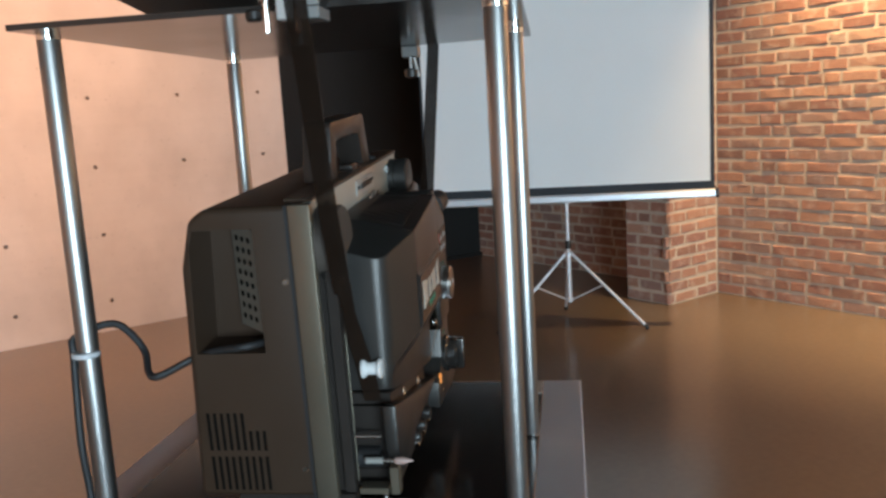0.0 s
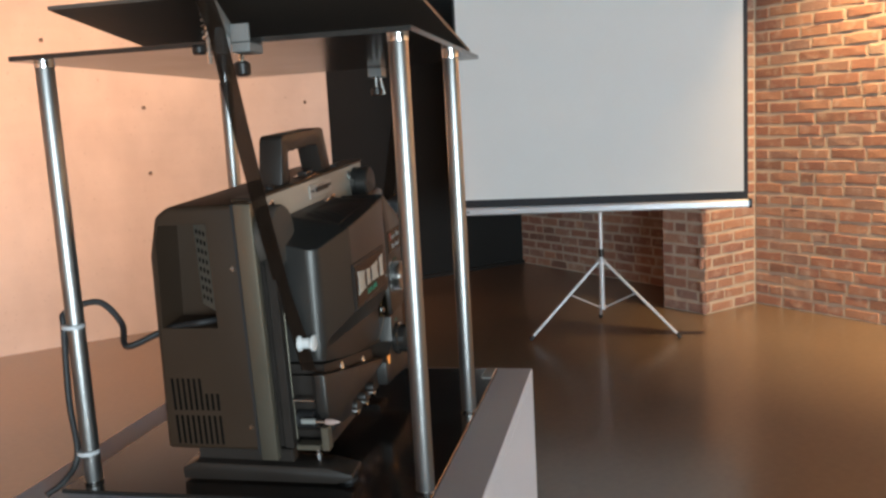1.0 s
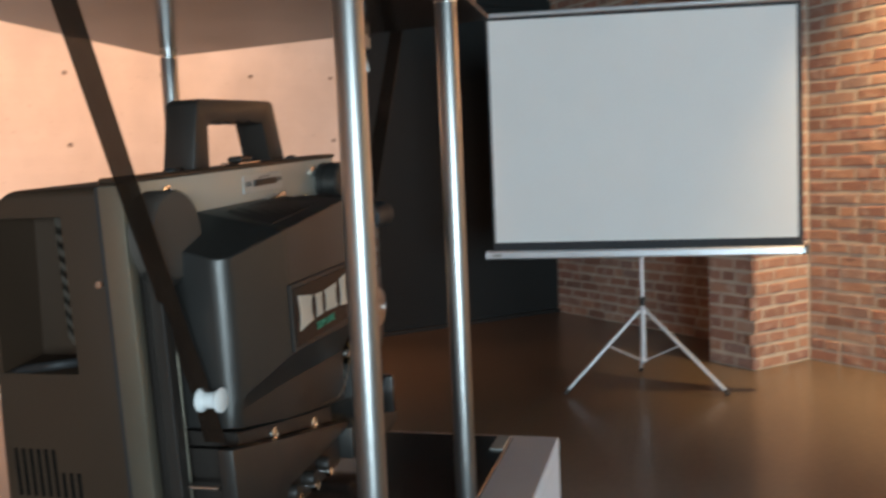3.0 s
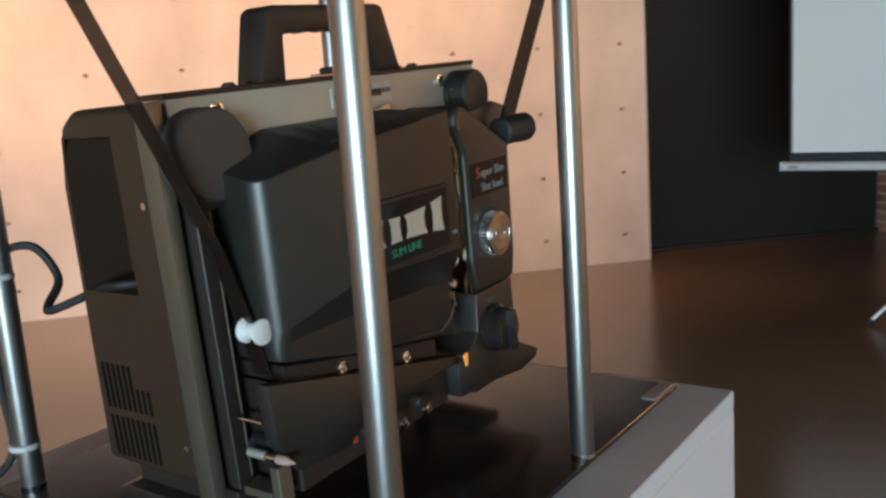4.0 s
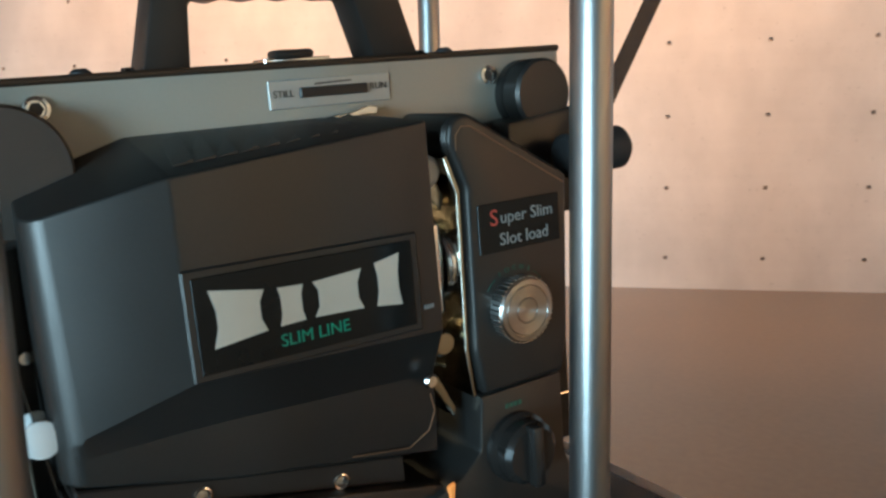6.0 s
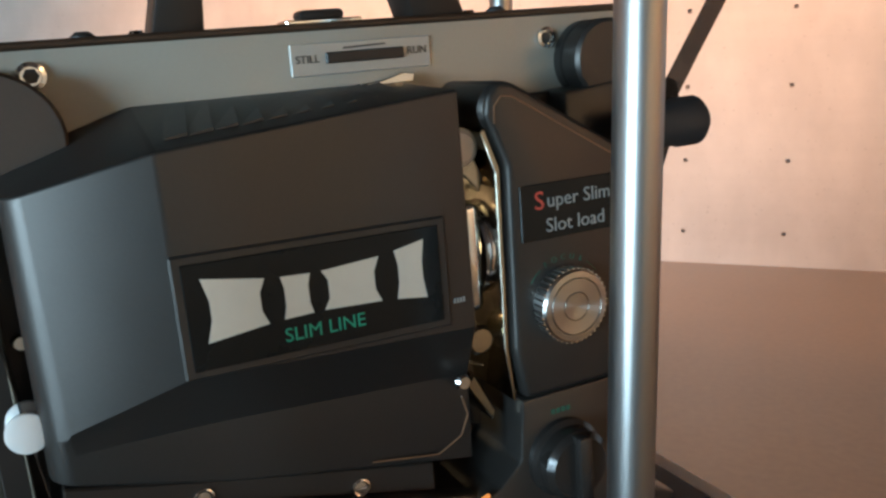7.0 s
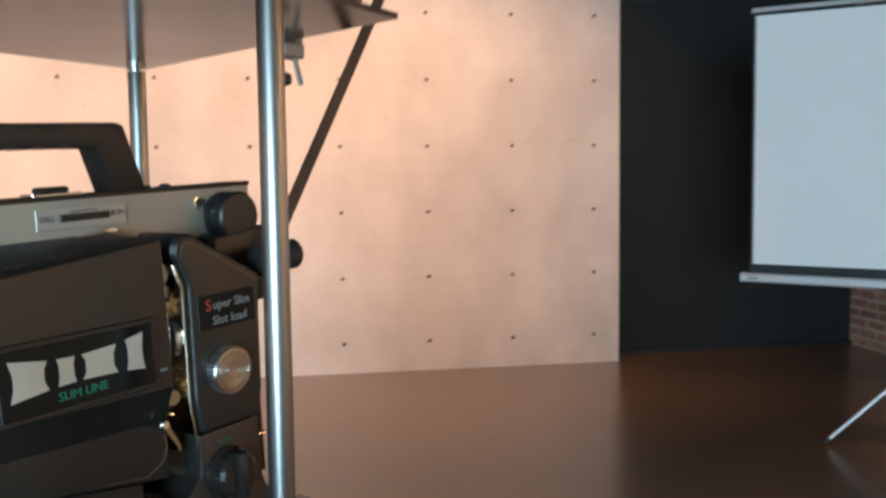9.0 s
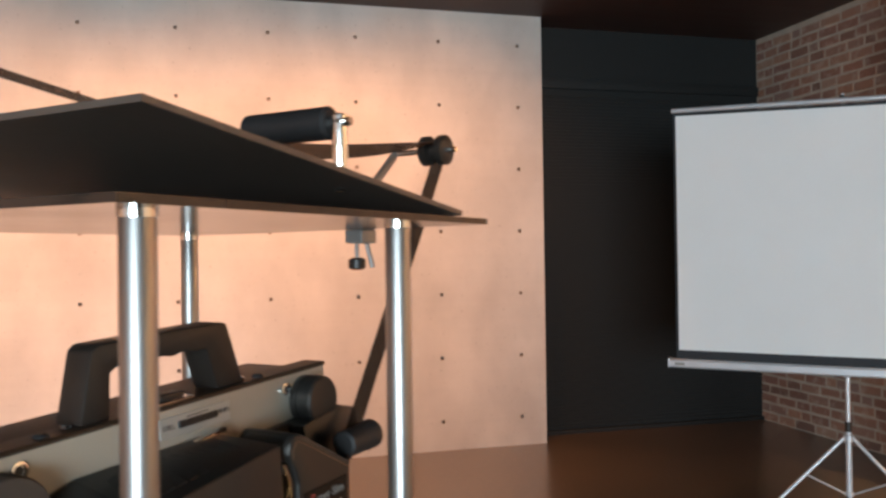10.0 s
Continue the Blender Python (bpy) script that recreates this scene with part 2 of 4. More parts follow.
def glow(name, colour, strength):
    m, n, link, bsdf = nodes_of(name)
    bsdf.inputs["Base Color"].default_value = (*colour, 1)
    bsdf.inputs["Emission Color"].default_value = (*colour, 1)
    bsdf.inputs["Emission Strength"].default_value = strength
    return m


# Weak emission that imitates amber lamp light caught on the block.
AMBER_GLINT = glow("glowing_amber_glint", (1.0, 0.34, 0.08), 0.28)
LAMP_GLOW = glow("lit_projector_lamp", (1.0, 0.72, 0.36), 9.0)

# ---- mesh helpers ----


def box(bm, x0, x1, y0, y1, z0, z1, bev=0.0, seg=2):
    made = bmesh.ops.create_cube(bm, size=1.0)["verts"]
    for v in made:
        v.co = Vector(((x0 + x1) / 2 + v.co.x * (x1 - x0), (y0 + y1) / 2 + v.co.y * (y1 - y0), (z0 + z1) / 2 + v.co.z * (z1 - z0)))
    if bev:
        bmesh.ops.bevel(bm, geom=list({e for v in made for e in v.link_edges}), offset=bev, segments=seg, profile=0.5, affect="EDGES")
    return bm


def prism(bm, pts, lo, hi, axis="y", bev=0.0, seg=2):
    """A polygon of (a, h) drawn out along an axis from lo to hi."""
    def place(a, h, d):
        return {"y": (a, d, h), "x": (d, a, h), "z": (a, h, d)}[axis]
    v0 = [bm.verts.new(place(a, h, lo)) for a, h in pts]
    v1 = [bm.verts.new(place(a, h, hi)) for a, h in pts]
    faces = [bm.faces.new(v0), bm.faces.new(v1[::-1])]
    for i in range(len(pts)):
        j = (i + 1) % len(pts)
        faces.append(bm.faces.new((v0[j], v0[i], v1[i], v1[j])))
    bmesh.ops.recalc_face_normals(bm, faces=faces)
    if bev:
        bmesh.ops.bevel(bm, geom=list({e for f in faces for e in f.edges}), offset=bev, segments=seg, profile=0.5, affect="EDGES")
    return bm


def lathe(bm, profile, base, axis, n=28):
    """Rings of (radius, distance along the axis) round a line from base."""
    axis = Vector(axis).normalized()
    turn = axis.to_track_quat("Z", "Y").to_matrix()
    rings = []
    for r, d in profile:
        rings.append([bm.verts.new(Vector(base) + turn @ Vector((r * math.cos(k * math.tau / n), r * math.sin(k * math.tau / n), d))) for k in range(n)])
    faces = [bm.faces.new(rings[0][::-1]), bm.faces.new(rings[-1])]
    for a, b in zip(rings, rings[1:]):
        for k in range(n):
            faces.append(bm.faces.new((a[k], a[(k + 1) % n], b[(k + 1) % n], b[k])))
    bmesh.ops.recalc_face_normals(bm, faces=faces)
    return bm


def rod(bm, p0, p1, r, n=20, cap=0.0):
    p0, p1 = Vector(p0), Vector(p1)
    d = (p1 - p0).length
    c = cap or r * 0.12
    return lathe(bm, [(r - c, 0), (r, c), (r, d - c), (r - c, d)], p0, p1 - p0, n)


def curve_points(pts, steps=8):
    """A smooth line through the points."""
    p = [Vector(q) for q in pts]
    p = [p[0] * 2 - p[1]] + p + [p[-1] * 2 - p[-2]]
    out = []
    for i in range(1, len(p) - 2):
        for k in range(steps):
            t = k / steps
            out.append(0.5 * (2 * p[i] + (p[i + 1] - p[i - 1]) * t + (2 * p[i - 1] - 5 * p[i] + 4 * p[i + 1] - p[i + 2]) * t * t + (3 * p[i] - p[i - 1] - 3 * p[i + 1] + p[i + 2]) * t ** 3))
    return out + [p[-2]]


def tube(bm, pts, r, n=10, closed=False):
    pts = [Vector(q) for q in pts]
    rings, up = [], None
    for i, q in enumerate(pts):
        d = (pts[min(i + 1, len(pts) - 1)] - pts[max(i - 1, 0)]).normalized()
        if up is None:
            up = d.orthogonal().normalized()
        up = (up - d * up.dot(d)).normalized()
        side = d.cross(up)
        rings.append([bm.verts.new(q + r * (math.cos(k * math.tau / n) * up + math.sin(k * math.tau / n) * side)) for k in range(n)])
    for a, b in zip(rings, rings[1:]):
        for k in range(n):
            bm.faces.new((a[k], a[(k + 1) % n], b[(k + 1) % n], b[k]))
    bm.faces.new(rings[0][::-1])
    bm.faces.new(rings[-1])
    return bm


def ribbon(bm, pts, across, width, thick=0.0006):
    """A thin flexible strip along the points, across being its width's direction."""
    pts = [Vector(q) for q in pts]
    across = [Vector(a).normalized() * width / 2 for a in across] if isinstance(across, list) else [Vector(across).normalized() * width / 2] * len(pts)
    rings = []
    for i, q in enumerate(pts):
        side = across[i]
        d = (pts[min(i + 1, len(pts) - 1)] - pts[max(i - 1, 0)]).normalized()
        nrm = d.cross(side).normalized() * thick / 2
        rings.append([bm.verts.new(q + s * side + k * nrm) for s, k in ((-1, -1), (1, -1), (1, 1), (-1, 1))])
    for a, b in zip(rings, rings[1:]):
        for k in range(4):
            bm.faces.new((a[k], a[(k + 1) % 4], b[(k + 1) % 4], b[k]))
    bm.faces.new(rings[0][::-1])
    bm.faces.new(rings[-1])
    return bm


def part(name, bm, material, parent=None, label="", smooth=True, sharp=32):
    """One mesh object, under its thing where there is one."""
    bmesh.ops.recalc_face_normals(bm, faces=bm.faces)
    me = bpy.data.meshes.new(name)
    bm.to_mesh(me)
    bm.free()
    me.materials.append(material)
    if smooth:
        me.shade_smooth()
        me.set_sharp_from_angle(angle=radians(sharp))
    ob = new(name, me)
    if parent is not None:
        ob.parent = parent
    if label:
        ob["label"] = label
    return ob


def thing(name, m, label, category, group="", kind=""):
    ob = new(name)
    ob.empty_display_size = 0.05
    ob.matrix_world = m
    return tagged(ob, label, category, group, kind)


def B():
    return bmesh.new()


def words(name, text, size, m, material, parent, label="", extrude=0.0002, align="CENTER"):
    """Raised print in the built-in font; it lies in the x, y plane of m."""
    cu = bpy.data.curves.new(name, "FONT")
    cu.body, cu.size, cu.extrude, cu.align_x, cu.align_y = text, size, extrude, align, "CENTER"
    cu.resolution_u = 3
    tmp = bpy.data.objects.new(name, cu)
    scene.collection.objects.link(tmp)
    bpy.context.view_layer.update()
    me = bpy.data.meshes.new_from_object(tmp)
    bpy.data.objects.remove(tmp)
    me.name = name
    me.transform(m)
    me.materials.clear()
    me.materials.append(material)
    ob = new(name, me)
    ob.parent = parent
    if label:
        ob["label"] = label
    return ob


# ---- the room ----
CEIL = 3.13


def concrete_wall():
    """Cast wall with recessed tie holes every 0.6 by 0.45 m and open joints between 1.8 m panels."""
    y, r = 6.0, 0.0145
    xs = [2.80 - 0.595 * k for k in range(14)]
    zs = [0.205 + 0.45 * k for k in range(7)]
    joints = [1.312, -0.49, -2.29, -4.09]
    x_lo, x_hi = -6.0, 2.99
    cx = sorted({x_lo, x_hi, *[x - r for x in xs], *[x + r for x in xs], *[j - 0.003 for j in joints], *[j + 0.003 for j in joints]})
    lifts = [0.88, 1.78, 2.68]
    cz = sorted({0.0, CEIL, *[z - r for z in zs], *[z + r for z in zs], *[z - 0.0015 for z in lifts], *[z + 0.0015 for z in lifts]})
    bm, cups = B(), B()
    grid = {(i, k): bm.verts.new((x, y, z)) for i, x in enumerate(cx) for k, z in enumerate(cz)}
    for i in range(len(cx) - 1):
        mx = (cx[i] + cx[i + 1]) / 2
        groove = any(abs(mx - j) < 0.003 for j in joints)
        for k in range(len(cz) - 1):
            mz = (cz[k] + cz[k + 1]) / 2
            hole = any(abs(mx - x) < r for x in xs) and any(abs(mz - z) < r for z in zs)
            lift = any(abs(mz - z) < 0.0015 for z in lifts)
            if not groove and not hole and not lift:
                bm.faces.new((grid[i, k], grid[i + 1, k], grid[i + 1, k + 1], grid[i, k + 1]))
            if hole:
                corner = [grid[i, k], grid[i + 1, k], grid[i + 1, k + 1], grid[i, k + 1]]
                ring = [bm.verts.new((mx + 0.97 * r * math.cos(a), y, mz + 0.97 * r * math.sin(a))) for a in [radians(-135 + 22.5 * q) for q in range(16)]]
                for q in range(4):
                    for s in range(4):
                        bm.faces.new((corner[q], ring[(4 * q + s + 1) % 16], ring[4 * q + s])) if s else bm.faces.new((corner[q], ring[(4 * q + 1) % 16], ring[4 * q]))
                    bm.faces.new((corner[q], corner[(q + 1) % 4], ring[(4 * q + 4) % 16]))
                lathe(cups, [(r, 0.0), (r * 0.8, 0.014)], (mx, y + 0.0005, mz), (0, 1, 0), 16)
    for f in list(cups.faces):
        if len(f.verts) > 4 and f.calc_center_median().y < y + 0.005:
            cups.faces.remove(f)
    # solid behind the skin, set back by the joint's depth
    box(bm, x_lo, x_hi, y + 0.02, 6.24, 0, CEIL)
    for x in (x_lo, x_hi):
        bm.faces.new([bm.verts.new(p) for p in ((x, y, 0), (x, y + 0.02, 0), (x, y + 0.02, CEIL), (x, y, CEIL))])
    wall = part("wall_north", bm, CONCRETE, smooth=False)
    tagged(wall, "fair-faced concrete wall with tie holes, washed by warm light", "wall", kind="structure")
    part("tie_hole", cups, HOLE, wall, "dark recessed formwork tie holes")
    for z in lifts:
        part("lift_joint", box(B(), x_lo, x_hi, y + 0.0012, y + 0.012, z - 0.0015, z + 0.0015), CONCRETE, wall)
    for j in joints:
        part("panel_joint", box(B(), j - 0.003, j + 0.003, y + 0.002, y + 0.012, 0, CEIL), CONCRETE, wall)


def plain(name, bm, material, label, category):
    return tagged(part(name, bm, material, smooth=False), label, category, kind="structure")


concrete_wall()
plain("floor", box(B(), -6.2, 5.4, -8.2, 6.5, -0.1, 0.0), FLOOR, "polished brown-grey concrete floor with dull sheen", "floor")
plain("ceiling", box(B(), -6.2, 5.4, -8.2, 6.5, CEIL, CEIL + 0.1), CEILING, "very dark reddish brown ceiling", "ceiling")


def black_wall():
    bm = B()
    box(bm, 2.99, 5.05, 6.26, 6.4, 0, CEIL)
    wall = plain("wall_recess", bm, BLACK_WALL, "black ribbed panel wall in a shaded recess", "wall")
    me = None
    for k in range(99):
        if me is None:
            first = part("rib", box(B(), 2.992, 5.05, 6.248, 6.262, 0.0, 0.016), BLACK_WALL, wall, smooth=False)
            me = first.data
            first.location.z = 0.05
        else:
            ob = new("rib", me)
            ob.parent = wall
            ob.location.z = 0.05 + 0.026 * k
    part("head_rail", box(B(), 2.992, 5.05, 6.235, 6.262, 2.66, 2.74, 0.004), BLACK_WALL, wall)
    part("bottom_rail", box(B(), 2.992, 5.05, 6.225, 6.262, 0.0, 0.03, 0.004), BLACK_WALL, wall)


black_wall()
plain("wall_west", box(B(), -6.2, -6.0, -8.2, 6.5, 0, CEIL), PLASTER, "plain plastered wall", "wall")
south = B()
for x0, x1, z0, z1 in ((-6.0, -5.6, 0, CEIL), (0.2, 5.4, 0, CEIL), (-5.6, 0.2, 0, 0.3), (-5.6, 0.2, 3.0, CEIL)):
    box(south, x0, x1, -8.2, -8.0, z0, z1)
plain("wall_south", south, PLASTER, "plain plastered wall with a wide window opening", "wall")

# ---- the projection screen on its tripod ----
STAND = Matrix.Translation((0.64, 0.90, 0.955)) @ pose(0, 0, 0, 0, 0, 45.6)


def tilted_plate(bm, corners, thick):
    """A four-sided sheet through the corners, with its thickness above them."""
    lo = [bm.verts.new(c) for c in corners]
    hi = [bm.verts.new(Vector(c) + Vector((0, 0, thick))) for c in corners]
    bm.faces.new(lo[::-1])
    bm.faces.new(hi)
    for i in range(4):
        j = (i + 1) % 4
        bm.faces.new((lo[i], lo[j], hi[j], hi[i]))
    return bm


def projection_screen():
    z0 = 0.955
    t = thing("projection_screen", STAND @ Matrix.Translation((4.085, 0, -z0)), "white portable projection screen with black border on a silver tripod", "projection screen")

    def cloth(name, y0, y1, lo0, lo1, hi0, hi1, x, mat, label):
        bm = B()
        n = 14
        rows = []
        for i in range(n + 1):
            f = i / n
            y = y0 + (y1 - y0) * f
            rows.append([bm.verts.new((x + 0.002 * math.sin(7 * f + 2 * g), y, (lo0 + (lo1 - lo0) * f) * (1 - g) + (hi0 + (hi1 - hi0) * f) * g)) for g in (0, 0.33, 0.66, 1)])
        for a, b in zip(rows, rows[1:]):
            for k in range(3):
                bm.faces.new((a[k], b[k], b[k + 1], a[k + 1]))
        ext = bmesh.ops.extrude_face_region(bm, geom=bm.faces[:])
        for v in [g for g in ext["geom"] if isinstance(g, bmesh.types.BMVert)]:
            v.co.x += 0.0015
        return part(name, bm, mat, t, label)

    cloth("border", -1.028, 0.640, 0.80, 0.80, 2.082, 2.128, 0.004, SCREEN_BLACK, "black border of the screen cloth")
    cloth("cloth", -1.003, 0.624, 0.857, 0.861, 2.062, 2.117, -0.004, SCREEN_WHITE, "matt white screen cloth")
    # top rail, hanging slightly askew
    part("top_rail", rod(B(), (0.0, -1.035, 2.098), (0.0, 0.645, 2.146), 0.013), SILVER, t, "thin silver top rail")
    housing = B()
    prof = [(-0.022, 0.768), (0.012, 0.768), (0.026, 0.778), (0.026, 0.802), (0.014, 0.814), (-0.016, 0.814), (-0.030, 0.804), (-0.030, 0.776)]
    v0 = [housing.verts.new((x, -1.028, z - 0.003)) for x, z in prof]
    v1 = [housing.verts.new((x, 0.672, z)) for x, z in prof]
    housing.faces.new(v0)
    housing.faces.new(v1[::-1])
    for i in range(8):
        housing.faces.new((v0[i], v0[(i + 1) % 8], v1[(i + 1) % 8], v1[i]))
    case = part("housing", housing, SILVER, t, "silver roller housing")
    part("end_cap", box(B(), -0.034, 0.030, -1.046, -1.027, 0.764, 0.816, 0.004), PLASTIC, case, "black end cap")
    part("end_cap", box(B(), -0.032, 0.028, 0.671, 0.678, 0.766, 0.816, 0.002), SILVER, case)
    part("badge", box(B(), -0.0315, -0.029, 0.59, 0.64, 0.782, 0.796), PRINT_GREY, case, "small grey badge")
    yc = -0.19
    xm = 0.045
    part("pole", rod(B(), (xm, yc, 0.50), (xm, yc, 2.16), 0.011), SILVER, t, "slender silver pole")
    part("bracket", box(B(), 0.024, 0.062, yc - 0.018, yc + 0.018, 0.755, 0.79, 0.003), SILVER, t)
    part("hook", box(B(), 0.0, 0.06, yc - 0.012, yc + 0.012, 2.13, 2.15, 0.003), PLASTIC, t)
    part("clamp", rod(B(), (xm, yc, 0.485), (xm, yc, 0.535), 0.017), PLASTIC, t, "black clamp collar")
    part("lower_pole", rod(B(), (xm, yc, 0.16), (xm, yc, 0.49), 0.015), SILVER, t)
    hub_z = 0.445
    part("hub", lathe(B(), [(0.018, 0), (0.026, 0.006), (0.026, 0.03), (0.018, 0.036)], (xm, yc, hub_z - 0.01), (0, 0, 1)), SILVER, t)
    part("slider", lathe(B(), [(0.016, 0), (0.022, 0.004), (0.022, 0.022), (0.016, 0.026)], (xm, yc, 0.165), (0, 0, 1)), SILVER, t)
    for fx, fy in ((-0.105, 0.240), (-0.040, -0.640), (0.50, -0.16)):
        foot = Vector((fx, fy, 0.012))
        d = (foot - Vector((xm, yc, 0.012))).normalized()
        top = Vector((xm, yc, hub_z + 0.01)) + d * 0.02
        leg = part("leg", rod(B(), top, foot, 0.0095, 12), SILVER, t)
        part("rubber_foot", rod(B(), foot + (top - foot).normalized() * 0.03, foot - Vector((0, 0, 0.004)), 0.0125, 12), RUBBER, leg, "black rubber foot")
        part("brace", rod(B(), Vector((xm, yc, 0.178)) + d * 0.02, top + (foot - top) * 0.42, 0.005, 8), SILVER, t)


projection_screen()

# ---- the plinth and the film loop stand on it ----


def plinth():
    t = thing("plinth", STAND @ Matrix.Translation((0, 0, -0.955)), "pale grey painted box plinth carrying a film projector", "plinth")
    for name, x0, x1, y0, y1, z0, z1 in (("top_panel", -0.295, 0.229, -0.216, 0.292, 0.936, 0.954), ("side_panel", -0.295, 0.229, -0.216, -0.198, 0.0, 0.9355), ("side_panel", -0.295, 0.229, 0.274, 0.292, 0.0, 0.9355), ("end_panel", 0.211, 0.229, -0.1975, 0.2735, 0.0, 0.9355), ("end_panel", -0.295, -0.277, -0.1975, 0.2735, 0.0, 0.9355)):
        part(name, box(B(), x0, x1, y0, y1, z0, z1, 0.001, 1), WHITE_PAINT, t, smooth=False)


plinth()
POLES = ((-0.224, -0.157), (0.020, -0.157), (-0.233, 0.217), (0.177, 0.219))


def film_stand():
    t = thing("film_loop_stand", STAND, "black two-deck stand on four brushed steel poles for a film loop", "stand")
    part("base_plate", box(B(), -0.255, 0.210, -0.166, 0.243, -0.001, 0.004, 0.001, 1), BLACK_GLASS, t, "glossy black base plate", smooth=False)
    for x, y in POLES:
        p = part("pole", lathe(B(), [(0.0092, 0.004), (0.0095, 0.005), (0.0095, 0.4545), (0.0092, 0.4555)], (x, y, 0), (0, 0, 1), 32), CHROME, t, "brushed steel pole")
        part("collar", lathe(B(), [(0.0102, 0.452), (0.0102, 0.4575)], (x, y, 0), (0, 0, 1), 24), SHINY, p)
        part("socket", lathe(B(), [(0.0100, 0.004), (0.0100, 0.007)], (x, y, 0), (0, 0, 1), 24), SHINY, p)
    part("shelf", tilted_plate(B(), ((-0.266, 0.232, 0.4575), (-0.254, -0.178, 0.4575), (0.147, -0.170, 0.4575), (0.197, 0.236, 0.4575)), 0.005), BLACK_GLASS, t, "thin glossy black shelf", smooth=False)
    part("tilted_deck", tilted_plate(B(), ((-0.232, 0.206, 0.509), (-0.228, -0.166, 0.509), (0.108, -0.166, 0.464), (0.108, 0.206, 0.464)), 0.004), MATT_BLACK, t, "tilted matt black deck", smooth=False)
    # spring bolts that hold the deck up at the back
    x, y = -0.272, 0.012
    bolt = part("bolt", rod(B(), (x, y, 0.440), (x, y, 0.514), 0.0026, 10), SHINY, t)
    coil = [Vector((x + 0.0050 * math.cos(a * 0.7), y + 0.0050 * math.sin(a * 0.7), 0.462 + 0.0006 * a)) for a in range(0, 68)]
    part("spring", tube(B(), coil, 0.0009, 6), SHINY, bolt, "coil spring")
    part("nut", lathe(B(), [(0.005, 0), (0.0065, 0.002), (0.0065, 0.007), (0.005, 0.009)], (x, y + 0.010, 0.449), (0, 0, 1), 12), PLASTIC, bolt)
    bracket = part("guide_bracket", box(B(), -0.276, -0.245, -0.030, -0.012, 0.4480, 0.4572, 0.001, 1), GREY_METAL, t, "small grey metal guide bracket")
    part("upright", box(B(), -0.276, -0.272, -0.030, -0.012, 0.4575, 0.474, 0.0006, 1), GREY_METAL, bracket)
    part("guide", box(B(), -0.281, -0.268, -0.0085, 0.0015, 0.448, 0.472, 0.001, 1), NYLON, bracket, "white plastic film guide")
    part("knob", lathe(B(), [(0.005, 0), (0.008, 0.002), (0.008, 0.012), (0.005, 0.014)], (-0.228, 0.001, 0.430), (0, 0, 1)), PLASTIC, bracket, "black clamp knob")
    part("screw", rod(B(), (-0.228, 0.001, 0.436), (-0.228, 0.001, 0.458), 0.003, 10), SHINY, bracket)
    c = part("edge_clamp", box(B(), 0.160, 0.186, -0.028, -0.008, 0.4440, 0.4572, 0.001, 1), GREY_METAL, t, "small metal clamp on the shelf's front edge")
    part("jaw", box(B(), 0.176, 0.186, -0.026, -0.010, 0.4575, 0.468, 0.001, 1), GREY_METAL, c)
    part("screw", rod(B(), (0.166, -0.018, 0.428), (0.166, -0.018, 0.445), 0.0020, 8), GREY_METAL, c)
    part("knob", lathe(B(), [(0.005, 0), (0.0085, 0.002), (0.0085, 0.010), (0.005, 0.012)], (0.166, -0.018, 0.418), (0, 0, 1), 16), PLASTIC, c, "black thumb knob")
    part("thumb_screw", rod(B(), (0.184, -0.024, 0.420), (0.180, -0.020, 0.445), 0.0024, 8), GREY_METAL, c)
    # free-running roller above the deck
    px, py = -0.013, -0.129
    post = part("roller_post", lathe(B(), [(0.0040, 0.479), (0.0052, 0.481), (0.0058, 0.493), (0.0058, 0.531), (0.0064, 0.5315), (0.0064, 0.5345), (0.0045, 0.536)], (px, py, 0), (0, 0, 1), 20), SHINY, t, "polished roller post")
    part("axle", rod(B(), (px, -0.139, 0.530), (px, -0.036, 0.530), 0.0035, 12), SHINY, post)
    part("nut", lathe(B(), [(0.006, 0), (0.006, 0.006)], (px, -0.128, 0.530), (0, -1, 0), 6), SHINY, post)
    part("roller", lathe(B(), [(0.010, 0), (0.0125, 0.002), (0.0125, 0.078), (0.010, 0.080)], (px, -0.122, 0.530), (0, 1, 0)), RUBBER, t, "black rubber roller")
    # flanged pulleys at both ends
    for x, z, ax, az in ((0.297, 0.547, 0.204, 0.463), (-0.405, 0.560, -0.272, 0.462)):
        y0 = 0.016 if x > 0 else -0.012
        arm = part("pulley_arm", prism(B(), [(ax, az), (x, z - 0.006), (x, z + 0.006), (ax - 0.006 if x > 0 else ax + 0.006, az + 0.010)], y0, y0 + 0.004, "y", 0.0008, 1), GREY_METAL, t, "flat metal pulley arm")
        part("axle", rod(B(), (x, -0.060, z), (x, y0 + 0.006, z), 0.0032, 12), SHINY, arm)
        if x > 0:
            part("arm_foot", box(B(), 0.140, 0.208, 0.008, 0.022, 0.4627, 0.4657, 0.0006, 1), GREY_METAL, arm)
        part("pulley", lathe(B(), [(0.012, 0), (0.0165, 0.002), (0.0165, 0.010), (0.0095, 0.0125), (0.0095, 0.0195), (0.0165, 0.022), (0.0165, 0.030), (0.012, 0.032)], (x, -0.050, z), (0, 1, 0)), PLASTIC, t, "black flanged film pulley")
    part("stop_screw", rod(B(), (-0.016, 0.047, 0.480), (-0.016, 0.047, 0.562), 0.003, 10), SHINY, t)
    part("label_plate", box(B(), 0.158, 0.207, -0.165, -0.150, 0.004, 0.0060, 0.0008, 1), PLATE_SILVER, t, "small metal label plate")


film_stand()


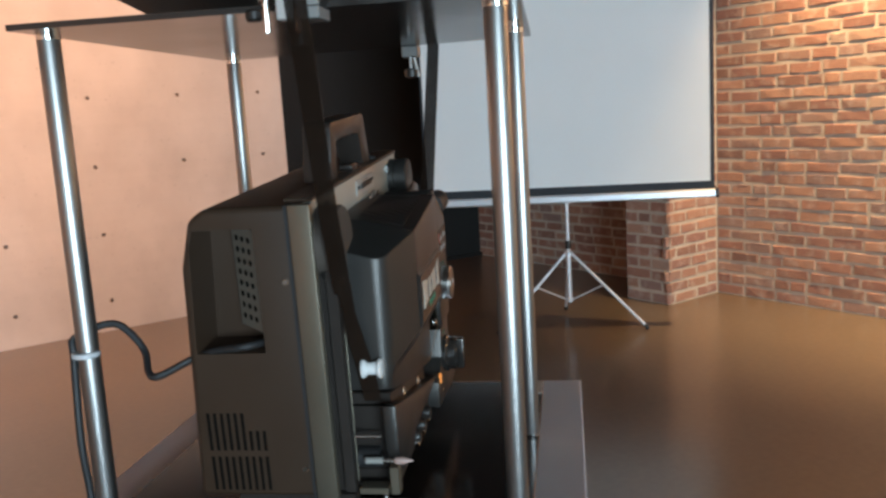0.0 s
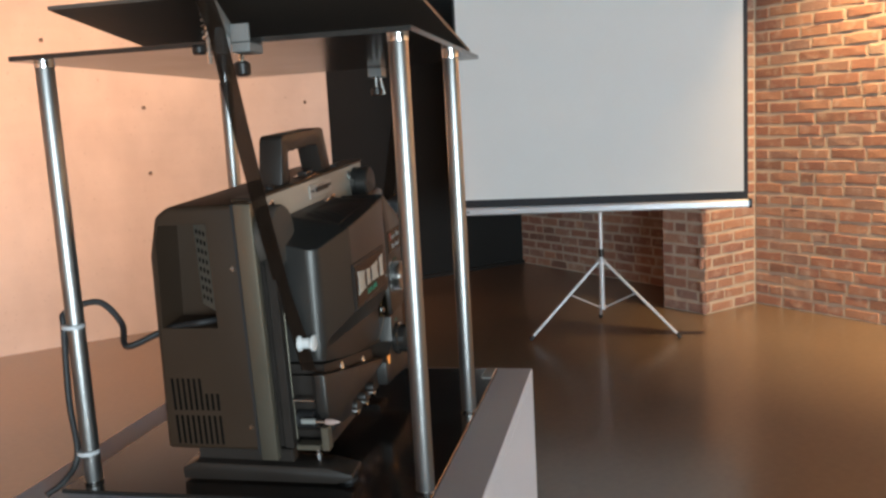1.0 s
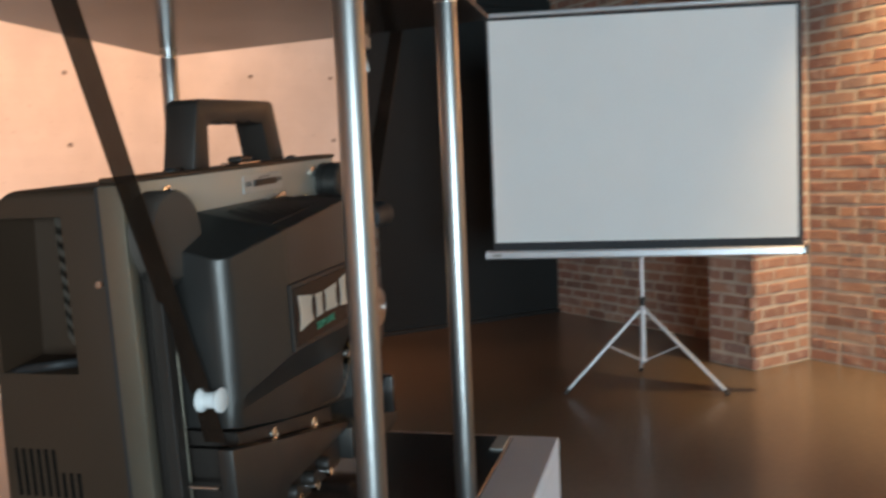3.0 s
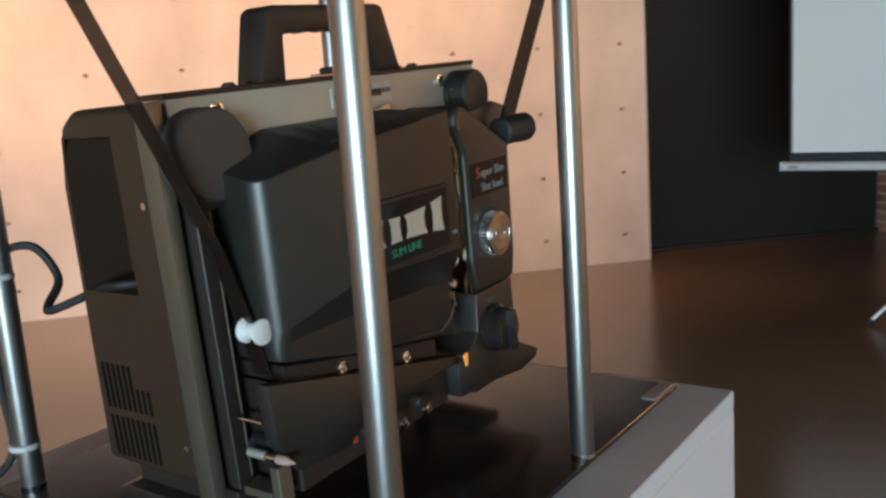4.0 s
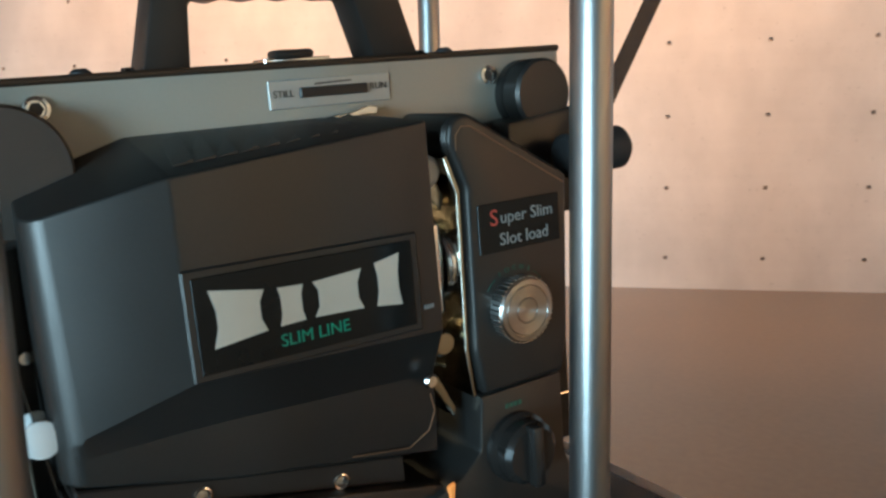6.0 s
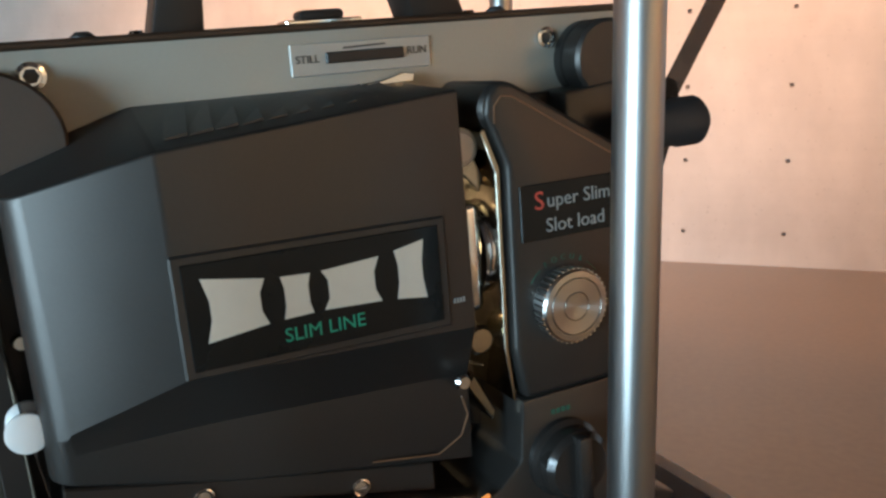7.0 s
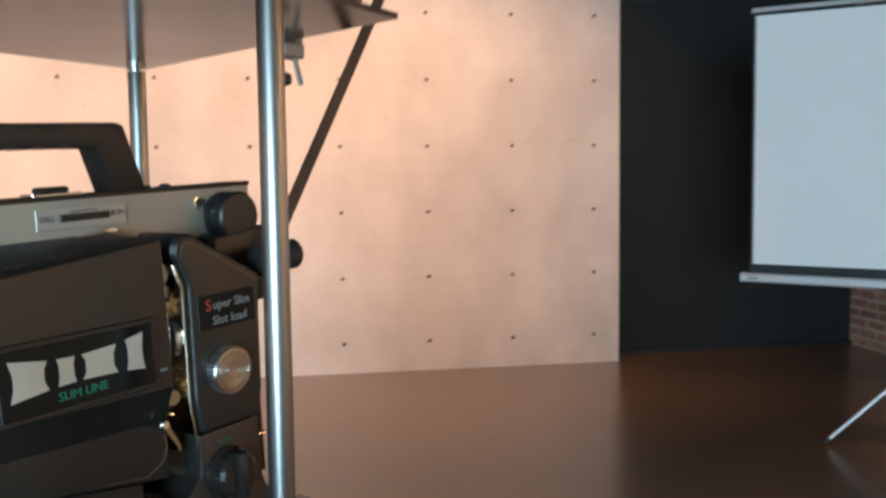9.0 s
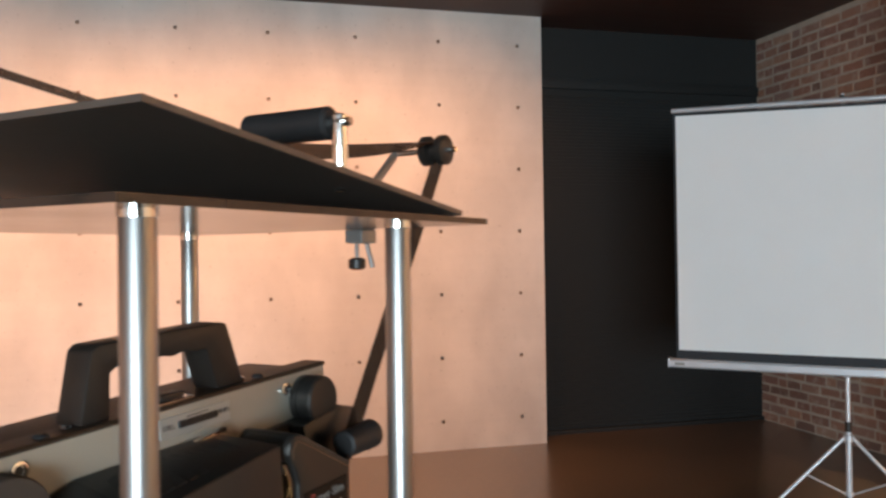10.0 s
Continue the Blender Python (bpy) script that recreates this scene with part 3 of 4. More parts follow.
def film():
    t = thing("film_loop", STAND, "endless loop of brown narrow-gauge film over pulleys into the projector", "film")
    v = -0.034
    ring_f = [(0.297 + 0.0105 * math.sin(a), v, 0.547 + 0.0105 * math.cos(a)) for a in [radians(q) for q in range(-10, 115, 15)]]
    ring_b = [(-0.405 - 0.0105 * math.sin(a), v, 0.560 + 0.0105 * math.cos(a)) for a in [radians(q) for q in range(120, -10, -15)]]
    rise = [(-0.192, -0.028, 0.120), (-0.1985, -0.024, 0.156), (-0.207, -0.014, 0.205), (-0.257, -0.019, 0.300), (-0.348, v, 0.462)] + ring_b
    over = [ring_b[-1], (-0.217, v, 0.541), (-0.151, v, 0.533), (-0.060, v, 0.522)]
    over += [(-0.013 + 0.0130 * math.sin(a), v, 0.530 - 0.0130 * math.cos(a)) for a in (-0.3, 0.0, 0.25)]
    twist = [(0, 1, 0)] * (len(over) - 2)
    # the strip hangs on edge past the roller and lies flat again on the pulley
    last = Vector(over[-1])
    for k in range(1, 11):
        f = k / 10
        over.append(last.lerp(Vector(ring_f[0]), f) - Vector((0, 0, 0.006 * math.sin(math.pi * f))))
    angle = [0.35, 0.8] + [1.1, 1.15, 1.12, 1.05, 0.95, 0.82, 0.66, 0.45, 0.2, 0.0]
    twist += [(0, math.cos(a), math.sin(a)) for a in angle]
    fall = ring_f + [(0.256, v, 0.462), (0.152, v, 0.300), (0.118, v, 0.246)]
    for run, across in ((rise, (0, 1, 0)), (over, twist), (fall, (0, 1, 0))):
        part("strip", ribbon(B(), run, across, 0.016), FILM, t, "glossy brown film strip")


film()


def mains_cord():
    t = thing("mains_cord", STAND, "black mains cord looped to the stand's pole with clear ties", "cord")
    pts = [(-0.195, 0.058, 0.180), (-0.222, 0.075, 0.181), (-0.216, 0.105, 0.176), (-0.214, 0.130, 0.168), (-0.230, 0.154, 0.158), (-0.226, 0.166, 0.160), (-0.208, 0.178, 0.176), (-0.212, 0.194, 0.199), (-0.221, 0.208, 0.203), (-0.2315, 0.2300, 0.194), (-0.2355, 0.2300, 0.178), (-0.240, 0.2310, 0.10), (-0.2375, 0.2305, 0.037), (-0.255, 0.237, 0.014), (-0.270, 0.250, 0.0035)]
    part("cable", tube(B(), curve_points(pts, 7), 0.0034, 10), RUBBER, t)
    for z in (0.178, 0.037):
        part("cable_tie", lathe(B(), [(0.0112, 0), (0.0122, 0.001), (0.0122, 0.004), (0.0112, 0.005)], (-0.2345, 0.2185, z), (0, 0, 1), 24), TIE, t, "clear cable tie round the pole")


mains_cord()

# ---- the projector ----
PROJ = STAND @ Matrix.Translation((-0.25, 0, 0)) @ pose(0, 0, 0, 0, -3.3, 0)


def projector():
    t = thing("film_projector", PROJ, "bronze-grey film projector with a carrying handle, on a black stand", "film projector")

    # housing with a cord recess in its rear face
    bm = B()
    prism(bm, [(0.012, 0.034), (0.136, 0.034), (0.127, 0.25), (0.116, 0.292), (0.100, 0.302), (0.012, 0.302)], 0.040, 0.408, "x", 0.006, 3)
    rear = [f for f in bm.faces if f.normal.x < -0.99 and f.calc_center_median().x < 0.045]
    edges = {e for f in rear for e in f.edges}
    rim = [e for e in edges if sum(f in rear for f in e.link_faces) == 1]
    bmesh.ops.delete(bm, geom=rear, context="FACES_ONLY")
    inner = [bm.verts.new((0.040, y, z)) for y, z in ((0.058, 0.172), (0.122, 0.172), (0.1155, 0.283), (0.058, 0.283))]
    loop = [bm.edges.new((inner[i], inner[(i + 1) % 4])) for i in range(4)]
    bmesh.ops.triangle_fill(bm, edges=rim + loop, use_beauty=True)
    deep = [bm.verts.new((0.078, v.co.y + (0.004 if v.co.y < 0.08 else -0.004), v.co.z + (0.004 if v.co.z < 0.2 else -0.004))) for v in inner]
    for i in range(4):
        j = (i + 1) % 4
        bm.faces.new((inner[i], inner[j], deep[j], deep[i]))
    bm.faces.new(deep)
    body = part("body", bm, BODY, t, "bronze-grey textured housing")

    grille = part("perforated_panel", prism(B(), [(0.0435, 0.0595), (0.0730, 0.0900), (0.0736, 0.0894), (0.0441, 0.0589)], 0.190, 0.281, "z"), PERFORATED, body, "perforated metal panel in the cord recess", smooth=False)
    # Flat dark discs on the sheet; their colour carries the holes' shade.
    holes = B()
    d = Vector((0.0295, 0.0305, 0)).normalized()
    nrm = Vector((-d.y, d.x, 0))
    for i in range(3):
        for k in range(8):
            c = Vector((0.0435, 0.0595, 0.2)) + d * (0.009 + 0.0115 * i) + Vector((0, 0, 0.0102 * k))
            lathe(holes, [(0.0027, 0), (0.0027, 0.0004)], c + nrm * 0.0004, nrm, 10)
    tagged(part("perforation_shade", holes, HOLE_SHADE, grille), kind="stuff")
    # louvres low on the rear face: raised dark strips, slot shade put into colour
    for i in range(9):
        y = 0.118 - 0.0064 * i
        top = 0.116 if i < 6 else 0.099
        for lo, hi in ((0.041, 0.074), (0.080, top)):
            part("vent_slot_shade", box(B(), 0.0392, 0.0405, y, y + 0.0030, lo, hi, 0.0004, 1), HOLE_SHADE, body)
    for y, z in ((0.033, 0.236), (0.033, 0.062)):
        part("screw", lathe(B(), [(0.0034, 0), (0.0026, 0.0016)], (0.0402, y, z), (-1, 0, 0), 12), SHINY, body)

    part("rear_trim", prism(B(), [(0.034, 0.004), (0.045, 0.004), (0.045, 0.022), (0.036, 0.024)], 0.026, 0.303, "z", 0.0015, 2), TRIM, t, "champagne metal edge trim")
    part("rear_gasket", box(B(), 0.0395, 0.046, 0.0255, 0.0285, 0.030, 0.302), RUBBER, t)
    panel = part("side_panel", box(B(), 0.050, 0.410, 0.006, 0.014, 0.195, 0.3055, 0.0012, 2), PANEL, t, "olive-grey side panel")
    part("top_edge", box(B(), 0.046, 0.411, 0.0045, 0.030, 0.3035, 0.3075, 0.0012, 1), BODY, t)
    part("well", box(B(), 0.050, 0.400, -0.002, 0.012, 0.034, 0.262, 0.001, 1), PLASTIC, t, "black film channel behind the cover")
    part("channel_panel", box(B(), 0.0455, 0.0570, -0.010, 0.0, 0.036, 0.262, 0.0008, 1), PLASTIC, t)
    part("channel_bead", rod(B(), (0.0572, -0.0102, 0.042), (0.0572, -0.0102, 0.245), 0.0007, 8), TRIM, t, "thin light metal bead")
    # rear reel hub
    hub = part("reel_hub", lathe(B(), [(0.031, 0), (0.031, 0.020), (0.0295, 0.0225), (0.020, 0.0232)], (0.067, 0.008, 0.2655), (0, -1, 0), 48), HUB_GREY, t, "round grey reel arm hub")
    part("hub_arm", prism(B(), [(0.040, 0.256), (0.094, 0.262), (0.094, 0.235), (0.052, 0.230)], 0.004, -0.013, "y", 0.002, 2), COVER, hub)
    # front reel hub
    knob = part("reel_knob", lathe(B(), [(0.022, 0), (0.022, 0.006), (0.0205, 0.0065), (0.0205, 0.008), (0.022, 0.0085), (0.022, 0.021), (0.020, 0.023)], (0.378, 0.006, 0.2775), (0, -1, 0), 48), COVER, t, "round dark grey knob")
    part("knob_flange", prism(B(), [(0.346, 0.262), (0.402, 0.268), (0.424, 0.262), (0.428, 0.245), (0.408, 0.200), (0.348, 0.200)], 0.010, -0.019, "y", 0.003, 2), COVER, knob)
    part("film_roller", lathe(B(), [(0.010, 0), (0.0125, 0.002), (0.0125, 0.030), (0.0135, 0.033), (0.0135, 0.045), (0.010, 0.049), (0.004, 0.050)], (0.366, -0.045, 0.241), (1, 0, 0)), RUBBER, t, "black film roller")
    for a, h, r in ((0.088, 0.2925, 0.0062), (0.351, 0.2915, 0.0058)):
        s = part("socket", lathe(B(), [(r, 0), (r, 0.0022), (r * 0.72, 0.0026), (r * 0.66, 0.0008)], (a, 0.006, h), (0, -1, 0), 24), SHINY, panel, "small chrome socket")
        part("socket_core", lathe(B(), [(r * 0.64, 0), (r * 0.5, 0.0018)], (a, 0.006, h), (0, -1, 0), 6), PRINT_DARK, s)
    # still and run slider
    plate = part("slider_plate", box(B(), 0.2035, 0.2790, 0.0048, 0.0062, 0.2818, 0.2975, 0.0004, 1), PLATE_SILVER, panel, "silver plate lettered STILL and RUN")
    part("slider", box(B(), 0.2215, 0.2635, 0.0030, 0.0050, 0.2872, 0.2928, 0.0006, 1), PLASTIC, plate, "black thumb slider")
    part("pointer", prism(B(), [(0.2305, 0.2938), (0.2545, 0.2946), (0.2535, 0.2954), (0.2315, 0.2948)], 0.0046, 0.0052), PRINT_DARK, plate)
    side = Matrix.Rotation(radians(90), 4, "X")
    words("still_print", "STILL", 0.0054, Matrix.Translation((0.2120, 0.0046, 0.2898)) @ side, PRINT_DARK, plate)
    words("run_print", "RUN", 0.0054, Matrix.Translation((0.2712, 0.0046, 0.2905)) @ side, PRINT_DARK, plate)

    # carrying handle: two raked posts and a scalloped grip
    handle = B()
    prism(handle, [(0.141, 0.306), (0.166, 0.306), (0.169, 0.340), (0.176, 0.3435), (0.186, 0.3415), (0.196, 0.3440), (0.207, 0.3418), (0.218, 0.3440), (0.229, 0.3418), (0.240, 0.3440), (0.250, 0.3418), (0.264, 0.342), (0.275, 0.306), (0.306, 0.306), (0.289, 0.3600), (0.282, 0.3620), (0.160, 0.3620), (0.154, 0.3580)], 0.013, 0.041, "y", 0.002, 2)
    grip = part("handle", handle, PLASTIC, t, "black moulded carrying handle with finger grips")
    for a in (0.148, 0.300):
        part("handle_screw", lathe(B(), [(0.0045, 0), (0.003, 0.003)], (a + (-0.012 if a < 0.2 else 0.012), 0.022, 0.3065), (0, 0, 1), 12), SHINY, grip)
    latch = part("top_latch", box(B(), 0.2045, 0.2440, 0.008, 0.026, 0.3070, 0.3092, 0.0006, 1), SHINY, t, "chrome latch plate with a black button")
    part("button", box(B(), 0.212, 0.236, 0.010, 0.024, 0.3088, 0.3140, 0.0025, 2), PLASTIC, latch)
    for a in (0.112, 0.326):
        part("top_screw", lathe(B(), [(0.0055, 0), (0.0055, 0.001), (0.003, 0.003)], (a, 0.016, 0.3072), (0, 0, 1), 14), PRINT_DARK, t)

    # hinged cover over the film path
    bm = B()
    rows = [
        [(0.070, 0.004, 0.258), (0.125, 0.004, 0.2755), (0.2575, 0.004, 0.2755)],
        [(0.066, -0.0458, 0.246), (0.125, -0.0662, 0.2600), (0.2575, -0.0664, 0.2720)],
        [(0.066, -0.0458, 0.142), (0.125, -0.0662, 0.1660), (0.2585, -0.0665, 0.1605)],
        [(0.066, -0.0465, 0.1385), (0.140, -0.0500, 0.1380), (0.2600, -0.0500, 0.1310)],
        [(0.066, -0.0460, 0.126), (0.140, -0.0490, 0.1075), (0.2600, -0.0490, 0.0840)],
        [(0.066, 0.004, 0.126), (0.140, 0.004, 0.1075), (0.2600, 0.004, 0.0840)],
    ]
    vs = [[bm.verts.new(p) for p in r] for r in rows]
    for a, b in zip(vs, vs[1:]):
        for k in range(2):
            bm.faces.new((a[k], a[k + 1], b[k + 1], b[k]))
    for k in (0, 2):
        bm.faces.new([r[k] for r in vs])
    for k in range(2):
        bm.faces.new((vs[5][k], vs[5][k + 1], vs[0][k + 1], vs[0][k]))
    bmesh.ops.recalc_face_normals(bm, faces=bm.faces)
    bmesh.ops.bevel(bm, geom=[e for e in bm.edges if all(abs(v.co.x - 0.066) < 0.001 and v.co.y < -0.04 for v in e.verts)], offset=0.011, segments=6, profile=0.5, affect="EDGES", clamp_overlap=True)
    bmesh.ops.bevel(bm, geom=[e for e in bm.edges if e.calc_face_angle(0) > 0.25 and min(v.co.y for v in e.verts) < -0.01 and not (max(v.co.z for v in e.verts) < 0.168 and min(v.co.z for v in e.verts) > 0.128 and abs(e.verts[0].co.x - e.verts[1].co.x) > 0.03)], offset=0.0065, segments=6, profile=0.5, affect="EDGES", clamp_overlap=True)
    cover = part("cover", bm, COVER, t, "dark metallic grey cover with a bevelled front", sharp=16)
    def top_face(a, v):
        f = (0.004 - v) / 0.070
        return (a, v, 0.2755 * (1 - f) + (0.260 + (a - 0.125) / 0.1325 * 0.012) * f + 0.0022)

    for i in range(10):
        a = 0.131 + 0.0105 * i
        louvre = B()
        lo = [louvre.verts.new(Vector(top_face(a + da, v)) + Vector((0, 0, -0.0025))) for da, v in ((0, -0.054), (0.0095, -0.054), (0.0165, -0.012), (0.007, -0.012))]
        hi = [louvre.verts.new(Vector(top_face(a + da, v)) + Vector((0, 0, dz))) for da, v, dz in ((0, -0.054, -0.0016), (0.0095, -0.054, -0.0004), (0.0165, -0.012, 0.0002), (0.007, -0.012, -0.0016))]
        louvre.faces.new(lo[::-1])
        louvre.faces.new(hi)
        for k in range(4):
            louvre.faces.new((lo[k], lo[(k + 1) % 4], hi[(k + 1) % 4], hi[k]))
        part("louvre", louvre, COVER, cover, smooth=False)
    for k in range(4):
        part("small_print", box(B(), 0.2476 + 0.0016 * k, 0.2484 + 0.0016 * k, -0.0671, -0.0664, 0.1742, 0.1765), PRINT_GREY, cover)
    part("badge_frame", prism(B(), [(0.1235, 0.1655), (0.2455, 0.1640), (0.2455, 0.2165), (0.1235, 0.2185)], -0.0655, -0.0678, "y", 0.001, 1), COVER, cover, "raised badge frame")
    badge = part("badge", prism(B(), [(0.1275, 0.1690), (0.2415, 0.1680), (0.2415, 0.2130), (0.1275, 0.2145)], -0.0670, -0.0684, "y", 0.0004, 1), LOGO_BLACK, cover, "glossy black badge with silver and green marks")
    # maker's mark as plain flared blocks, in place of letters
    def arc_top(a):
        return 0.2080 - 0.0060 * (1 - ((a - 0.1845) / 0.050) ** 2)

    def arc_low(a):
        return 0.1805 + 0.0040 * (1 - ((a - 0.1845) / 0.050) ** 2)

    for a0, a1 in ((0.1345, 0.1605), (0.1670, 0.1800), (0.1850, 0.2115), (0.2190, 0.2335)):
        m = (a0 + a1) / 2
        w = (a1 - a0) * 0.10
        top0, top1, low0, low1 = arc_top(a0), arc_top(a1), arc_low(a0), arc_low(a1)
        mid = (arc_top(m) + arc_low(m)) / 2
        part("mark", prism(B(), [(a0, low0), (a1, low1), (a1 - w, mid - 0.004), (a1 - w, mid + 0.004), (a1, top1), (a0, top0), (a0 + w, mid + 0.004), (a0 + w, mid - 0.004)], -0.0682, -0.0688), LOGO_SILVER, badge, "silver mark", smooth=False)
    words("line_print", "SLIM LINE", 0.0086, Matrix.Translation((0.1845, -0.0686, 0.1765)) @ side, LOGO_GREEN, badge, "green lettering")
    for a, h in ((0.2535, 0.1300), (0.0640, 0.178)):
        part("cover_screw", lathe(B(), [(0.0042, 0), (0.0042, 0.002), (0.003, 0.0035)], (a, -0.0555 if a > 0.1 else -0.001, h), (0, -1, 0), 16), SHINY, cover, "chrome slotted screw")
    part("pinstripe", tube(B(), [(0.205, -0.0507, 0.0985), (0.240, -0.0507, 0.0925), (0.2525, -0.0525, 0.1000), (0.2555, -0.0555, 0.112), (0.2510, -0.0595, 0.124)], 0.0004, 6), ORANGE_LINE, cover, "thin orange pinstripe")

    # Added bright strip in place of lamp light leaking out above the cover.
    part("light_leak_strip", prism(B(), [(0.2240, 0.2745), (0.2640, 0.2750), (0.2650, 0.2790), (0.2590, 0.2800), (0.2480, 0.2770)], 0.0015, -0.0040, "y", 0.0004, 1), SHINY, t, "polished strip drawn for lamp light leaking above the cover")
    # film gate and lens, lit from within
    # Plate's black colour stands in for shade in the gate's cavities.
    gate = part("gate_plate", prism(B(), [(0.2595, 0.090), (0.288, 0.080), (0.288, 0.262), (0.2595, 0.262)], 0.000, -0.012, "y", 0.001, 1), PLASTIC, t, "gate plate, its black standing in for the shaded gate cavities")
    part("guide_bar", box(B(), 0.2615, 0.2735, -0.050, -0.034, 0.161, 0.217, 0.0045, 3), SHINY, t, "chrome film guide bar")
    part("guide_bar", prism(B(), [(0.2620, 0.120), (0.2760, 0.098), (0.2775, 0.104), (0.2660, 0.128)], -0.010, -0.044, "y", 0.001, 1), BRASS, t, "polished lower film guide")
    part("guide_bar", prism(B(), [(0.2610, 0.236), (0.2700, 0.246), (0.2790, 0.228), (0.2760, 0.220)], -0.010, -0.046, "y", 0.001, 1), BRASS, t, "polished upper film guide")
    part("gate_lining", prism(B(), [(0.2730, 0.250), (0.2800, 0.230), (0.2790, 0.140), (0.2822, 0.112), (0.2840, 0.112), (0.2812, 0.140), (0.2825, 0.232), (0.2755, 0.252)], -0.010, -0.0555, "y", 0.0004, 1), BRASS, t, "polished lining of the lens door")
    for h in (0.1545, 0.1440, 0.1335):
        part("gate_bar", rod(B(), (0.2600, -0.030, h), (0.2720, -0.044, h - 0.003), 0.0009, 8), SHINY, t)
    part("lens_ring", lathe(B(), [(0.0235, 0), (0.0245, 0.002), (0.0245, 0.008), (0.019, 0.009), (0.019, 0.004)], (0.2745, -0.028, 0.189), (1, 0, 0), 36), SHINY, t, "chrome lens ring")
    part("gate_roller", lathe(B(), [(0.006, 0), (0.008, 0.002), (0.008, 0.004), (0.0055, 0.006), (0.0055, 0.014), (0.008, 0.016), (0.008, 0.018), (0.006, 0.020)], (0.269, -0.030, 0.146), (0, -1, 0), 20), BRASS, t)
    part("gate_roller", lathe(B(), [(0.007, 0), (0.0095, 0.002), (0.0095, 0.030), (0.007, 0.032)], (0.2655, -0.018, 0.2435), (0, -1, 0), 20), NYLON, t, "pale sprocket roller")
    part("projector_lamp", lathe(B(), [(0.0018, 0), (0.0042, 0.002), (0.0042, 0.008), (0.0018, 0.010)], (0.2625, -0.0135, 0.186), (0, -1, 0), 16), LAMP_GLOW, t, "glowing projector lamp")

    # lens door with its focus knob (the lamp's light is added here)
    lamp("gate_light", "POINT", PROJ @ Matrix.Translation((0.2640, -0.026, 0.190)), 0.55, (1.0, 0.76, 0.45), soft=0.004)
    door = part("lens_door", prism(B(), [(0.2735, 0.258), (0.2755, 0.268), (0.2815, 0.2735), (0.2890, 0.2730), (0.3560, 0.2325), (0.3515, 0.135), (0.3465, 0.1125), (0.2870, 0.1125), (0.2825, 0.140), (0.2840, 0.233)], -0.004, -0.0600, "y", 0.0038, 4), COVER, t, "dark grey lens door")
    part("hinge_barrel", lathe(B(), [(0.0115, 0), (0.0125, 0.002), (0.0125, 0.0440), (0.0105, 0.0460)], (0.2845, -0.012, 0.2605), (0, -1, 0)), COVER, door)
    part("pinstripe", tube(B(), [(0.2785, -0.0602, 0.2540), (0.2790, -0.0602, 0.2620), (0.2830, -0.0602, 0.2665), (0.2885, -0.0602, 0.2660), (0.3525, -0.0602, 0.2275)], 0.0004, 6), ORANGE_LINE, door, "thin orange pinstripe")
    label = part("door_label", box(B(), 0.2895, 0.3475, -0.0610, -0.0598, 0.1945, 0.2225, 0.0003, 1), LOGO_BLACK, door, "black label with grey lettering")
    words("label_print", "uper Slim", 0.0100, Matrix.Translation((0.3235, -0.0611, 0.2135)) @ side, PRINT_GREY, label)
    words("label_initial", "S", 0.0130, Matrix.Translation((0.3002, -0.0611, 0.2138)) @ side, PRINT_RED, label, "red initial")
    words("label_print", "Slot load", 0.0100, Matrix.Translation((0.3210, -0.0611, 0.2010)) @ side, PRINT_GREY, label)
    focus = part("focus_knob", lathe(B(), [(0.0185, 0), (0.0190, 0.001), (0.0190, 0.009), (0.0178, 0.0105), (0.0150, 0.0108), (0.0146, 0.0100), (0.0142, 0.0108), (0.0075, 0.0106), (0.0072, 0.0098), (0.0068, 0.0105), (0.001, 0.0100)], (0.3130, -0.0598, 0.1600), (0, -1, 0), 48), TURNED, door, "turned chrome focus knob with knurled rim")
    for k in range(40):
        a = k * math.tau / 40
        c = Vector((0.3130 + 0.0190 * math.cos(a), -0.0650, 0.1600 + 0.0190 * math.sin(a)))
        part("knurl", box(B(), c.x - 0.0005, c.x + 0.0005, -0.0690, -0.0612, c.z - 0.0005, c.z + 0.0005), SHINY, focus)
    for k, ch in enumerate("FOCUS"):
        a = radians(116 - 13 * k)
        words("focus_print", ch, 0.0042, Matrix.Translation((0.3130 + 0.0235 * math.cos(a), -0.0602, 0.1600 + 0.0235 * math.sin(a))) @ Matrix.Rotation(-(a - math.pi / 2), 4, "Y") @ side, FAINT_GREEN, door)
    for s in (1, -1):
        pts = [(0.3130 + s * 0.0235 * math.cos(radians(q)), -0.0601, 0.1600 + 0.0235 * math.sin(radians(q))) for q in range(34, 58, 4)]
        part("arrow", tube(B(), pts, 0.0003, 5), FAINT_GREEN, door)

    base = part("front_block", prism(B(), [(0.2865, 0.1110), (0.3465, 0.1110), (0.3470, 0.060), (0.3520, 0.046), (0.3720, 0.036), (0.3850, 0.029), (0.3800, 0.021), (0.3500, 0.018), (0.3000, 0.026), (0.2500, 0.030), (0.2500, 0.060), (0.2700, 0.066), (0.2840, 0.078)], -0.004, -0.0570, "y", 0.002, 2), COVER, t, "dark grey lower front block")
    bm = lathe(B(), [(0.0215, 0), (0.0215, 0.004), (0.0190, 0.006), (0.0190, 0.014), (0.0160, 0.017)], (0.3090, -0.0568, 0.0745), (0, -1, 0), 40)
    for k in range(4):
        part("dial_print", box(B(), 0.3030 + 0.0032 * k, 0.3052 + 0.0032 * k, -0.0574, -0.0566, 0.0995, 0.1022), FAINT_GREEN, base)
    dial = part("function_knob", bm, BLACK_GLASS, base, "black function knob")
